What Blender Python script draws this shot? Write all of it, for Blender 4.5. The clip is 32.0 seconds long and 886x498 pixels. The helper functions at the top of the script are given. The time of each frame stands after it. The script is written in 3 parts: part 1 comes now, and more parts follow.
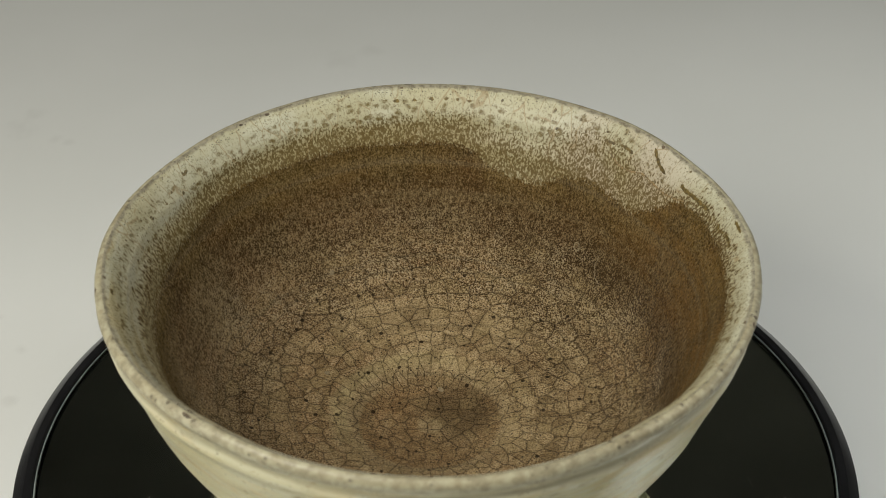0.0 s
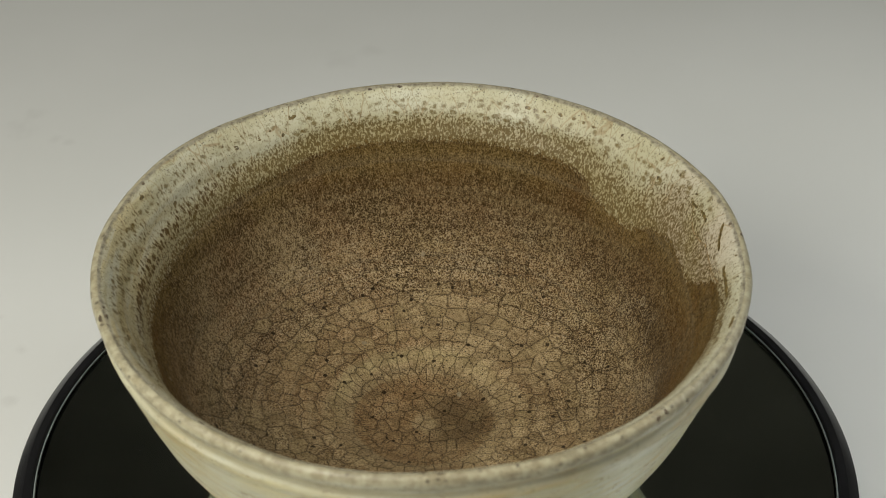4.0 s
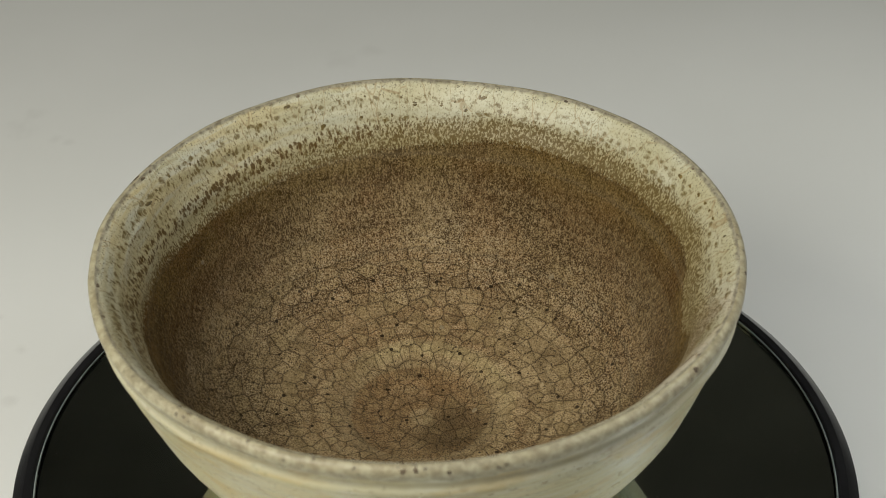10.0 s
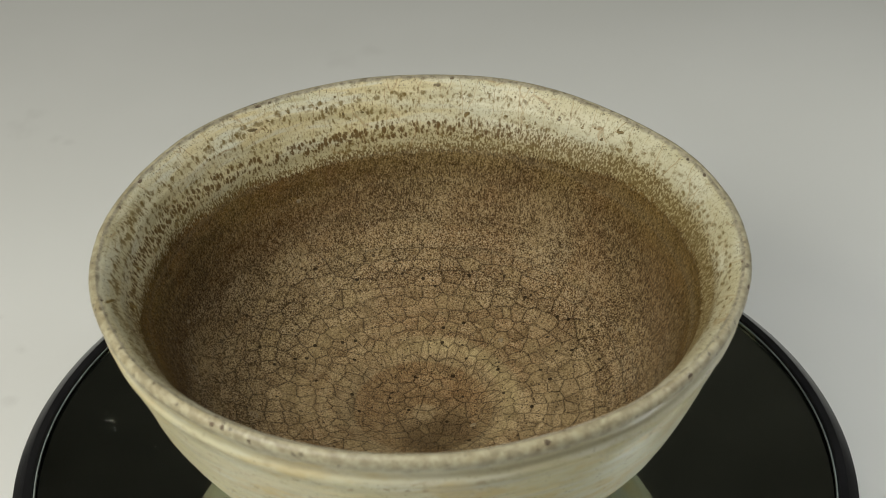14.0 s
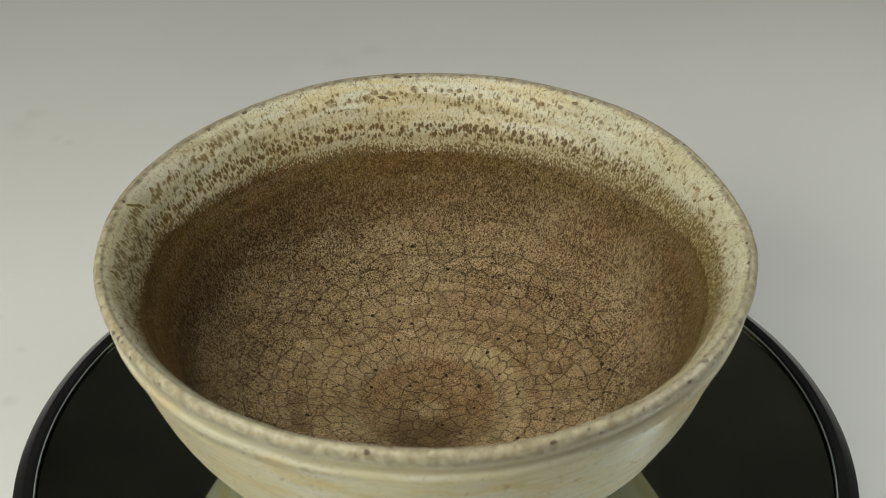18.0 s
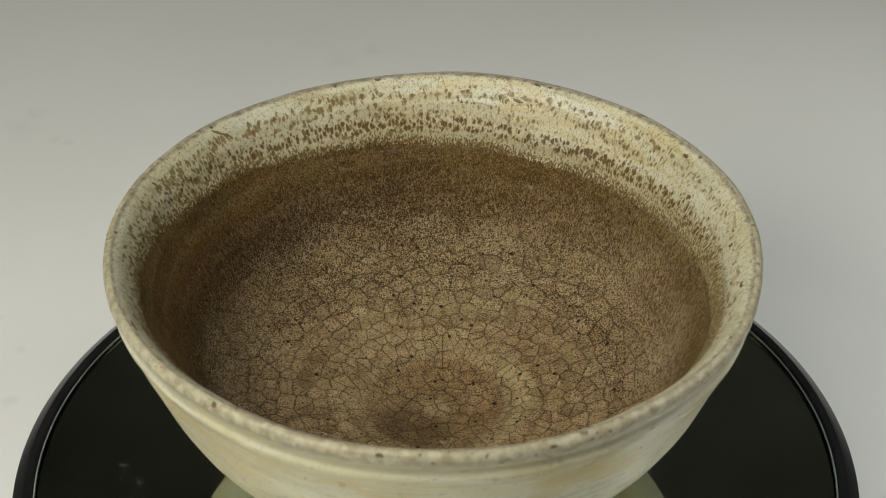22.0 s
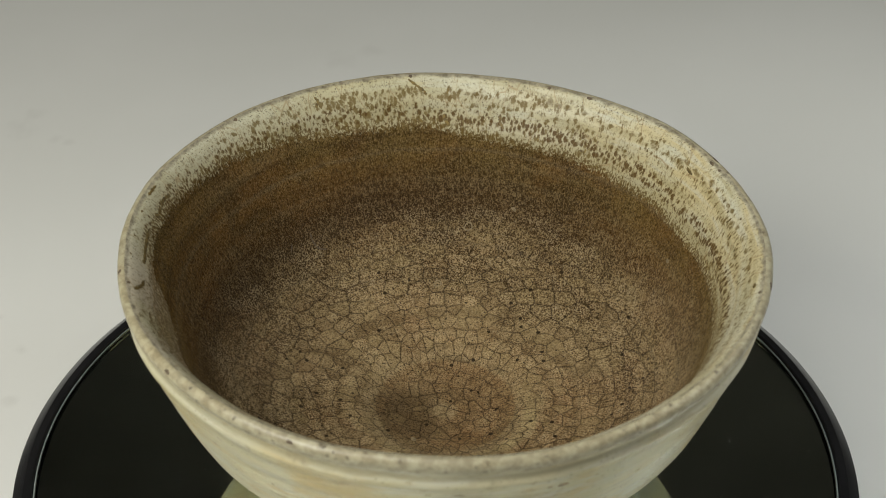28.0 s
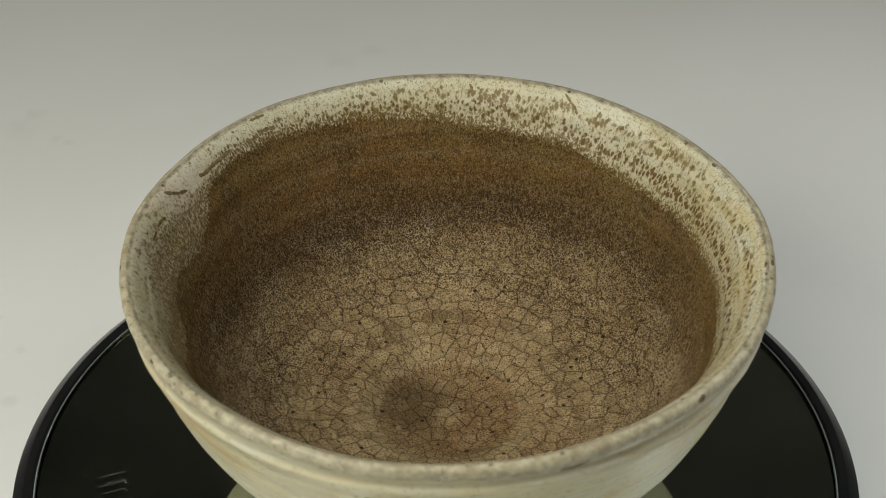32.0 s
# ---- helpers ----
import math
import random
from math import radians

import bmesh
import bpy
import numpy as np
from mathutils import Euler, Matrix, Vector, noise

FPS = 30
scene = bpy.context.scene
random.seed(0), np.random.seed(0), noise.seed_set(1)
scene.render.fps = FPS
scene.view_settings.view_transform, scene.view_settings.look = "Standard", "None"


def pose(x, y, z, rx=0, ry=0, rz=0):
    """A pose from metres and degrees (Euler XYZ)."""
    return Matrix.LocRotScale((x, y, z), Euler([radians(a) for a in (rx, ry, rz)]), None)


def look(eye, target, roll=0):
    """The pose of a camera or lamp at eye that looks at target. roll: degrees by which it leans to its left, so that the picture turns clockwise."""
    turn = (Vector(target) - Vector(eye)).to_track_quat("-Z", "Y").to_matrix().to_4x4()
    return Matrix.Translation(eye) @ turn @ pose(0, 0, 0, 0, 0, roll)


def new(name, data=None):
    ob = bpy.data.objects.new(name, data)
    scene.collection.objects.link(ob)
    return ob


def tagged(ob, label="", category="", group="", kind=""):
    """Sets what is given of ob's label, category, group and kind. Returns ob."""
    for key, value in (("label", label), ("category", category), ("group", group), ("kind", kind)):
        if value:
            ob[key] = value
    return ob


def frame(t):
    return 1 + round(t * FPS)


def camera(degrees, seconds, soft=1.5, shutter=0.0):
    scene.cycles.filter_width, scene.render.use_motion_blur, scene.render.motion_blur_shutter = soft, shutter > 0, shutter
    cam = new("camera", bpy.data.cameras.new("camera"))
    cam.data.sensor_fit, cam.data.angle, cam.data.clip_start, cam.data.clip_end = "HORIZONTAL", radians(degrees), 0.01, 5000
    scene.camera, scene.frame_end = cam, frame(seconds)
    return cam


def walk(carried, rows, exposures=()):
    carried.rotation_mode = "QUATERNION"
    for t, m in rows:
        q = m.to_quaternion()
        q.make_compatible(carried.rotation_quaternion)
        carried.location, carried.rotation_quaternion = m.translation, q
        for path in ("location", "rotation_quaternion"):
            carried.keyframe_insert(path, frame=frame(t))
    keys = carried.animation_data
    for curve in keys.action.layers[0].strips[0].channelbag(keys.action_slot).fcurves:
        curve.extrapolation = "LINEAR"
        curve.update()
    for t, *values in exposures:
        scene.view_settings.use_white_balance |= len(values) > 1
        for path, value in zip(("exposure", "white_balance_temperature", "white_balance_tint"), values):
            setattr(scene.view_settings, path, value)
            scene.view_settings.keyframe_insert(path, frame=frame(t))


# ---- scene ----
cam = camera(27.58, 32.0, 0.7)
GLASS = 0.0265                      # height of the turntable's glass above the table
EYE = Vector((0.0, -0.3197, GLASS + 0.2954))
STAND = Matrix.Translation(EYE) @ pose(0, 0, 0, 90 - 36.17, 0, -0.39) @ pose(0, 0, 0, 0, 0, -0.43)
cam.data.dof.use_dof, cam.data.dof.focus_distance, cam.data.dof.aperture_fstop = True, 0.43, 26.0
walk(cam, [(0.0, STAND), (32.0, STAND)])

# ---- light ----
scene.view_settings.exposure = 0.0
world = bpy.data.worlds.new("room_dim")
world.use_nodes = True
world.node_tree.nodes["Background"].inputs[0].default_value = (0.5, 0.53, 0.56, 1)
world.node_tree.nodes["Background"].inputs[1].default_value = 0.02
scene.world = world


def softbox(name, eye, target, wide, high, watts, colour, spread=180):
    lamp = bpy.data.lights.new(name, "AREA")
    lamp.shape, lamp.size, lamp.size_y, lamp.energy, lamp.color = "RECTANGLE", wide, high, watts, colour
    lamp.spread = math.radians(spread)
    ob = new(name, lamp)
    ob.matrix_world = look(eye, target)
    return ob


softbox("softbox_top", (-0.075, -0.20, 0.54), (0, -0.06, 0.05), 0.30, 0.22, 0.95, (0.995, 0.983, 0.885))
softbox("softbox_left", (-0.37, -0.30, 0.47), (-0.03, -0.05, 0.05), 0.26, 0.26, 3.35, (0.995, 0.983, 0.885))
# unseen fill lamp, added to brighten the right side of the table
softbox("table_fill_right", (0.34, 0.01, 0.35), (0.24, -0.02, 0.0), 0.18, 0.18, 0.43, (0.95, 0.985, 0.96), 115)


# ---- materials ----
class Nodes:
    """Short calls for a node material."""

    def __init__(self, name):
        self.mat = bpy.data.materials.new(name)
        self.mat.use_nodes = True
        self.tree = self.mat.node_tree
        self.tree.nodes.clear()
        self.out = self.add("ShaderNodeOutputMaterial")

    def add(self, kind):
        return self.tree.nodes.new(kind)

    def put(self, socket, value):
        if hasattr(value, "is_linked"):
            self.tree.links.new(value, socket)
        elif isinstance(value, tuple) and len(value) == 3 and socket.type == "RGBA":
            socket.default_value = (*value, 1)
        else:
            socket.default_value = value

    def math(self, op, a, b=0.0, c=0.0, clamp=False):
        node = self.add("ShaderNodeMath")
        node.operation, node.use_clamp = op, clamp
        for socket, value in zip(node.inputs, (a, b, c)):
            self.put(socket, value)
        return node.outputs[0]

    def step(self, value, low, high, a=0.0, b=1.0):
        node = self.add("ShaderNodeMapRange")
        node.interpolation_type = "SMOOTHSTEP"
        for socket, v in zip(node.inputs, (value, low, high, a, b)):
            self.put(socket, v)
        return node.outputs[0]

    def scaled(self, vector, x, y, z):
        node = self.add("ShaderNodeVectorMath")
        node.operation = "MULTIPLY"
        self.put(node.inputs[0], vector)
        node.inputs[1].default_value = (x, y, z)
        return node.outputs[0]

    def shift(self, vector, other):
        node = self.add("ShaderNodeVectorMath")
        node.operation = "ADD"
        self.put(node.inputs[0], vector)
        self.put(node.inputs[1], other)
        return node.outputs[0]

    def noise(self, vector, scale, detail=2.0, rough=0.5, colour=False, warp=0.0):
        node = self.add("ShaderNodeTexNoise")
        self.put(node.inputs["Vector"], vector)
        for key, v in (("Scale", scale), ("Detail", detail), ("Roughness", rough), ("Distortion", warp)):
            self.put(node.inputs[key], v)
        return node.outputs["Color" if colour else "Fac"]

    def cells(self, vector, scale, feature="F1", output="Distance", random_=1.0, sides="3D"):
        node = self.add("ShaderNodeTexVoronoi")
        node.voronoi_dimensions = sides
        node.feature = feature
        self.put(node.inputs["Vector"], vector)
        self.put(node.inputs["Scale"], scale)
        self.put(node.inputs["Randomness"], random_)
        return node.outputs[output]

    def mix(self, fac, a, b, blend="MIX"):
        node = self.add("ShaderNodeMix")
        node.data_type, node.blend_type = "RGBA", blend
        for socket, v in ((node.inputs[0], fac), (node.inputs[6], a), (node.inputs[7], b)):
            self.put(socket, v)
        return node.outputs[2]

    def curve(self, value, points):
        node = self.add("ShaderNodeFloatCurve")
        line = node.mapping.curves[0]
        node.mapping.use_clip = False
        line.points[0].location, line.points[-1].location = points[0], points[-1]
        for x, y in points[1:-1]:
            line.points.new(x, y)
        node.mapping.update()
        self.put(node.inputs["Value"], value)
        return node.outputs[0]

    def attribute(self, name):
        node = self.add("ShaderNodeAttribute")
        node.attribute_name = name
        return node.outputs["Fac"]

    def place(self):
        return self.add("ShaderNodeTexCoord").outputs["Object"]

    def bump(self, height, depth, strength=1.0, below=None):
        node = self.add("ShaderNodeBump")
        self.put(node.inputs["Height"], height)
        self.put(node.inputs["Distance"], depth)
        self.put(node.inputs["Strength"], strength)
        if below is not None:
            self.put(node.inputs["Normal"], below)
        return node.outputs[0]

    def surface(self, colour, rough, normal=None, **more):
        node = self.add("ShaderNodeBsdfPrincipled")
        self.put(node.inputs["Base Color"], colour)
        self.put(node.inputs["Roughness"], rough)
        if normal is not None:
            self.put(node.inputs["Normal"], normal)
        for key, v in more.items():
            self.put(node.inputs[key.replace("_", " ")], v)
        self.tree.links.new(node.outputs[0], self.out.inputs[0])
        return self.mat


def round_angle(n, place):
    """The turn round the bowl's axis, 0 to 1, from the +x side."""
    parts = n.add("ShaderNodeSeparateXYZ")
    n.put(parts.inputs[0], place)
    turn = n.math("ARCTAN2", parts.outputs[1], parts.outputs[0])
    return n.math("FRACT", n.math("DIVIDE", turn, 2 * math.pi))


def glaze_inside():
    """Crackled brown floor and wall, cream glaze run and speckled below the lip."""
    n = Nodes("glaze_inside")
    place = n.place()
    turn = round_angle(n, place)
    down = n.attribute("down")                       # mm below the lip's crest, along the wall
    mid = n.attribute("mid")                         # mm from the bowl's axis
    wob = n.noise(place, 60, 3)
    wob2 = n.noise(place, 260, 3)
    drip = n.scaled(place, 1, 1, 0.5)
    aim = n.math("MULTIPLY", turn, 2 * math.pi)
    wall = n.add("ShaderNodeCombineXYZ")             # mm round the wall and down it
    n.put(wall.inputs[0], n.math("MULTIPLY", n.math("COSINE", aim), 58))
    n.put(wall.inputs[1], n.math("MULTIPLY", n.math("SINE", aim), 58))
    n.put(wall.inputs[2], down)
    wall = wall.outputs[0]
    long_wall = n.shift(wall, n.scaled(n.noise(place, 45, 2, 0.5, True), 0, 0, 3.0))
    # lower edge of the cream glaze round the bowl, mm below the crest
    edge = n.curve(turn, [(0.0, 0.076), (0.05, 0.066), (0.067, 0.078), (0.078, 0.112), (0.09, 0.152), (0.106, 0.180), (0.13, 0.163), (0.155, 0.175), (0.178, 0.213), (0.205, 0.198), (0.226, 0.152),
                          (0.25, 0.143), (0.30, 0.139), (0.35, 0.138), (0.40, 0.140), (0.43, 0.155), (0.465, 0.169), (0.505, 0.178), (0.55, 0.189), (0.62, 0.192), (0.667, 0.183), (0.71, 0.171),
                          (0.75, 0.162), (0.785, 0.154), (0.82, 0.139), (0.86, 0.131), (0.90, 0.114), (0.935, 0.097), (0.97, 0.082), (1.0, 0.076)])
    edge = n.math("MULTIPLY", edge, 100)
    edge = n.math("ADD", edge, n.math("MULTIPLY", n.math("SUBTRACT", wob, 0.5), 2.5))
    edge = n.math("ADD", edge, n.math("MULTIPLY", n.math("SUBTRACT", wob2, 0.5), 1.2))
    # depth of the speckled belt above that edge
    belt = n.curve(turn, [(0.0, 0.045), (0.06, 0.04), (0.08, 0.05), (0.10, 0.105), (0.2, 0.105), (0.24, 0.065), (0.36, 0.058), (0.45, 0.06), (0.6, 0.06), (0.76, 0.07), (0.88, 0.06), (1.0, 0.045)])
    belt = n.math("MULTIPLY", belt, 100)
    above = n.math("SUBTRACT", edge, down)           # mm above the edge
    rise = n.math("DIVIDE", above, belt)             # 0 at the edge, 1 in clean cream
    tongue = n.curve(turn, [(0.0, 0.0), (0.065, 0.0), (0.085, 0.95), (0.20, 0.92), (0.24, 1.0), (0.40, 1.0), (0.46, 0.85), (0.52, 0.5), (0.58, 0.2), (0.9, 0.1), (1.0, 0.0)])
    thin = n.noise(place, 150, 2)
    bent_wall = n.shift(wall, n.scaled(n.noise(wall, 0.9, 2, 0.5, True), 0.9, 0.9, 0.9))
    # the cream itself: pale, warmer in patches and in long rings
    tone = n.noise(place, 55, 4, 0.6)
    cream = n.mix(n.step(tone, 0.35, 0.65), (0.470, 0.440, 0.290), (0.570, 0.558, 0.425))
    honey = n.curve(turn, [(0.0, 0.1), (0.2, 0.15), (0.35, 0.2), (0.5, 0.5), (0.6, 1.0), (0.70, 1.0), (0.75, 0.5), (0.81, 0.7), (0.88, 0.3), (1.0, 0.1)])
    honey = n.math("MULTIPLY", honey, n.step(n.noise(n.scaled(long_wall, 0.5, 0.5, 1), 0.16, 3, 0.55), 0.36, 0.62, 0.1, 0.9))
    cream = n.mix(honey, cream, (0.545, 0.460, 0.255))
    rings = n.noise(n.scaled(long_wall, 0.14, 0.14, 1), 0.42, 2.5, 0.55)
    ringed_here = n.curve(turn, [(0.0, 0.3), (0.1, 0.25), (0.4, 0.3), (0.5, 0.6), (0.6, 1.0), (0.76, 1.0), (0.85, 0.6), (1.0, 0.3)])
    cream = n.mix(n.math("MULTIPLY", n.step(rings, 0.47, 0.64, 0.0, 0.6), ringed_here), cream, (0.335, 0.285, 0.145))
    cream = n.mix(n.math("MULTIPLY", n.step(rings, 0.46, 0.34, 0.0, 0.5), ringed_here), cream, (0.56, 0.565, 0.48))
    cream = n.mix(n.step(n.noise(place, 900, 4, 0.65), 0.46, 0.70, 0, 0.3), cream, (0.38, 0.335, 0.22))
    cream = n.mix(n.step(rise, 2.0, 0.2, 0, 0.75), cream, (0.350, 0.310, 0.185))
    tan = n.math("MULTIPLY", n.step(rise, 1.15, 0.55, 0, 0.75), tongue)
    cream = n.mix(n.math("MULTIPLY", tan, n.step(n.noise(place, 160, 3, 0.6), 0.3, 0.6, 0.55, 1.0)), cream, (0.330, 0.270, 0.135))
    pink = n.math("MULTIPLY", n.step(n.math("ABSOLUTE", n.math("SUBTRACT", turn, 0.115)), 0.02, 0.07, 1, 0), n.step(wob, 0.35, 0.6))
    cream = n.mix(n.math("MULTIPLY", pink, 0.5), cream, (0.50, 0.41, 0.33))
    # feathery olive dabs in a loose row under the lip, and stray ones below
    flat_wall = n.add("ShaderNodeCombineXYZ")        # mm along the wall and down it
    n.put(flat_wall.inputs[0], n.math("MULTIPLY", aim, 64))
    n.put(flat_wall.inputs[1], down)
    flat_wall = flat_wall.outputs[0]
    feather = n.shift(flat_wall, n.scaled(n.noise(wall, 0.7, 3, 0.65, True), 2.0, 2.0, 2.0))
    crooked = n.shift(flat_wall, n.scaled(n.noise(wall, 1.1, 2, 0.55, True), 1.2, 1.2, 1.2))

    def dabs(vector, scale, share, least, most, soft):
        """Soft spots, one to a cell, of uneven size; share: how much of that size is there."""
        pick = n.add("ShaderNodeSeparateColor")
        n.put(pick.inputs[0], n.cells(vector, scale, "F1", "Color", 1.0, "2D"))
        size = n.math("MULTIPLY", n.step(pick.outputs[0], 0.0, 1.0, least, most), share)
        return n.step(n.math("SUBTRACT", n.cells(vector, scale, "F1", "Distance", 1.0, "2D"), size), -soft, soft, 1, 0)

    dab_row = n.step(n.math("ABSOLUTE", n.math("SUBTRACT", n.math("ADD", down, n.math("MULTIPLY", n.math("SUBTRACT", wob, 0.5), 5.0)), 4.8)), 0.5, 1.9, 1, 0)
    dab_row = n.math("MULTIPLY", dab_row, n.curve(turn, [(0.0, 0.2), (0.1, 0.3), (0.2, 0.9), (0.3, 0.8), (0.42, 0.7), (0.5, 0.7), (0.56, 1.0), (0.72, 1.0), (0.8, 0.7), (1.0, 0.2)]))
    stray = n.math("MULTIPLY", n.step(n.math("ABSOLUTE", n.math("SUBTRACT", rise, 1.15)), 0.05, 0.35, 1, 0), n.curve(turn, [(0.0, 0.3), (0.1, 0.6), (0.2, 0.9), (0.45, 0.9), (0.55, 0.5), (0.7, 0.5), (1.0, 0.3)]))
    dab = dabs(n.scaled(feather, 0.8, 1.1, 1), 0.55, n.math("MAXIMUM", dab_row, stray), 0.0, 0.48, 0.20)
    cream = n.mix(n.math("MULTIPLY", dab, n.step(n.noise(place, 1300, 3, 0.7), 0.3, 0.62, 0.5, 0.95)), cream, (0.150, 0.105, 0.030))
    # dark pinholes, close together under the lip, and fine hair cracks that run down
    pin = n.step(n.cells(place, 1150), 0.10, 0.24, 1, 0)
    pin = n.math("MULTIPLY", pin, n.step(n.noise(place, 350, 2), 0.49, 0.57))
    cream = n.mix(n.math("MULTIPLY", pin, 0.8), cream, (0.09, 0.065, 0.04))
    rim_pin = n.math("MULTIPLY", n.step(n.cells(place, 1400), 0.15, 0.33, 1, 0), n.step(n.noise(place, 420, 2), 0.46, 0.55))
    cream = n.mix(n.math("MULTIPLY", rim_pin, n.step(down, 1.5, 4.5, 0.95, 0)), cream, (0.06, 0.045, 0.032))
    long_bent = n.shift(wall, n.scaled(n.noise(wall, 0.16, 2, 0.5, True), 1.6, 1.6, 3.0))
    hair = n.cells(n.scaled(long_bent, 1, 1, 0.20), 0.27, "DISTANCE_TO_EDGE")
    hair = n.math("MULTIPLY", n.step(hair, 0.003, 0.022, 1, 0), n.step(n.noise(place, 90, 2), 0.32, 0.50))
    cream = n.mix(n.math("MULTIPLY", hair, 0.6), cream, (0.30, 0.205, 0.095))
    # brown drips in a ring a little above the edge
    drip_at = n.math("ADD", n.math("MULTIPLY", edge, 0.72), n.math("MULTIPLY", n.math("SUBTRACT", thin, 0.5), 3.0))
    drip_row = n.step(n.math("ABSOLUTE", n.math("SUBTRACT", down, drip_at)), 0.8, 3.0, 1, 0)
    drip_row = n.math("MULTIPLY", drip_row, n.curve(turn, [(0.0, 0.5), (0.05, 0.6), (0.07, 0.0), (0.4, 0.1), (0.47, 0.6), (0.52, 0.9), (0.57, 1.0), (0.74, 1.0), (0.80, 0.9), (0.9, 0.7), (1.0, 0.5)]))
    drips = dabs(n.scaled(crooked, 1, 0.6, 1), 0.95, drip_row, 0.16, 0.56, 0.17)
    # short worm-like strokes all over the busy side, fewer elsewhere
    busy = n.curve(turn, [(0.0, 0.5), (0.05, 0.4), (0.09, 0.2), (0.2, 0.2), (0.42, 0.3), (0.5, 0.5), (0.56, 0.65), (0.66, 0.7), (0.74, 0.85), (0.80, 1.0), (0.92, 1.0), (0.97, 0.8), (1.0, 0.5)])
    busy = n.math("MULTIPLY", busy, n.math("MULTIPLY", n.step(down, 1.8, 4.0), n.step(rings, 0.36, 0.58, 0.5, 1.1)))
    worms = dabs(n.scaled(feather, 1.15, 0.6, 1), 0.85, busy, 0.0, 0.54, 0.19)
    # fine net of the speckled belt and the fuzzy fringe of the edge
    speck_noise = n.step(n.noise(n.scaled(bent_wall, 1, 1, 0.55), 2.3, 2, 0.55), 0.30, 0.70)
    net = n.math("MULTIPLY", n.curve(rise, [(0.0, 0.84), (0.25, 0.76), (0.6, 0.68), (0.85, 0.52), (1.1, 0.20), (1.3, 0.0)]), tongue)
    fringe = n.step(above, 0.0, 3.4, 0.75, 0.0)
    reach_up = n.math("ADD", n.math("MAXIMUM", net, fringe), n.math("MULTIPLY", n.math("SUBTRACT", thin, 0.5), 0.3))
    specks = n.step(n.math("SUBTRACT", speck_noise, reach_up), -0.42, 0.36, 1, 0)
    cream = n.mix(n.math("MULTIPLY", specks, 0.9), cream, n.mix(tongue, (0.095, 0.055, 0.013), (0.108, 0.070, 0.019)))
    cream = n.mix(n.math("MULTIPLY", worms, 0.8), cream, (0.128, 0.082, 0.020))
    cream = n.mix(n.math("MULTIPLY", drips, 0.92), cream, (0.090, 0.050, 0.013))
    flecked = n.math("MAXIMUM", n.math("MAXIMUM", drips, worms), specks)
    cream_mask = n.step(n.math("ADD", above, n.math("MULTIPLY", n.math("SUBTRACT", speck_noise, 0.5), 1.4)), -0.55, 0.45)
    # brown clay body: grain, streaks, patches
    share = n.step(down, 26, 48, 0.55, 0.0)          # grains drawn out down the wall, round on the floor
    grit = n.math("MULTIPLY", n.noise(n.scaled(bent_wall, 1, 1, 0.5), 3.4, 2, 0.6), share)
    grit = n.math("ADD", grit, n.math("MULTIPLY", n.noise(place, 2800, 2, 0.6), n.math("SUBTRACT", 1.0, share)))
    grain = n.step(grit, 0.415, 0.585)
    grain_wide = n.step(n.noise(drip, 1100, 3, 0.65), 0.36, 0.64)
    patch = n.noise(place, 48, 4, 0.6, warp=0.4)
    warm = n.noise(n.shift(place, (0.31, 0.17, 0.05)), 36, 3, 0.55)
    early = n.curve(turn, [(0.0, 0.02), (0.1, 0.04), (0.2, 0.07), (0.3, 0.06), (0.36, 0.08), (0.42, 0.15), (0.5, 0.18), (0.57, 0.11), (0.63, 0.04), (0.8, 0.0), (1.0, 0.02)])
    sunk = n.math("ADD", down, n.math("MULTIPLY", early, 100))
    sunk = n.math("ADD", sunk, n.math("MULTIPLY", n.math("SUBTRACT", grain_wide, 0.5), 9))
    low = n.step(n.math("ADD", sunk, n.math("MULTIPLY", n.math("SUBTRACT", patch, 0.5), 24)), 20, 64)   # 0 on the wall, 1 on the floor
    # clay tones, with the stronger light on the floor mixed into its paler ones
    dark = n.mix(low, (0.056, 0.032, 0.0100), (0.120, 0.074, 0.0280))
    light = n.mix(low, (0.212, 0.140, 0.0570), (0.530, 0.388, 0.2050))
    rough_share = n.step(n.math("ADD", down, n.math("MULTIPLY", n.math("SUBTRACT", patch, 0.5), 18)), 48, 66, 1.1, 0.62)   # the floor is smoother, and the upper wall
    rough_share = n.math("MULTIPLY", rough_share, n.step(down, 20, 38, 0.78, 1.0))
    mixg = n.math("ADD", n.math("MULTIPLY", grain, 0.68), n.math("MULTIPLY", grain_wide, 0.32))
    mixg = n.math("ADD", 0.55, n.math("MULTIPLY", n.math("SUBTRACT", mixg, 0.53), rough_share))
    lift = n.math("ADD", n.math("MULTIPLY", low, 0.16), n.math("MULTIPLY", n.math("SUBTRACT", patch, 0.5), 0.9))
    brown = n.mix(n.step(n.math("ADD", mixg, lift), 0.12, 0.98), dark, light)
    sides = n.curve(turn, [(0.0, 0.75), (0.05, 1.0), (0.1, 0.6), (0.2, 0.8), (0.24, 0.9), (0.33, 0.6), (0.38, 1.0), (0.46, 1.0), (0.55, 0.85), (0.64, 0.9), (0.72, 0.5), (0.82, 0.7), (0.92, 0.5), (1.0, 0.75)])
    warm = n.math("ADD", n.math("MULTIPLY", warm, 0.65), n.math("MULTIPLY", n.noise(place, 130, 3, 0.6), 0.35))
    orange = n.math("MULTIPLY", n.step(warm, 0.42, 0.60, 0, 0.52), n.math("MAXIMUM", sides, n.step(mid, 42, 24, 0, 1.45)))
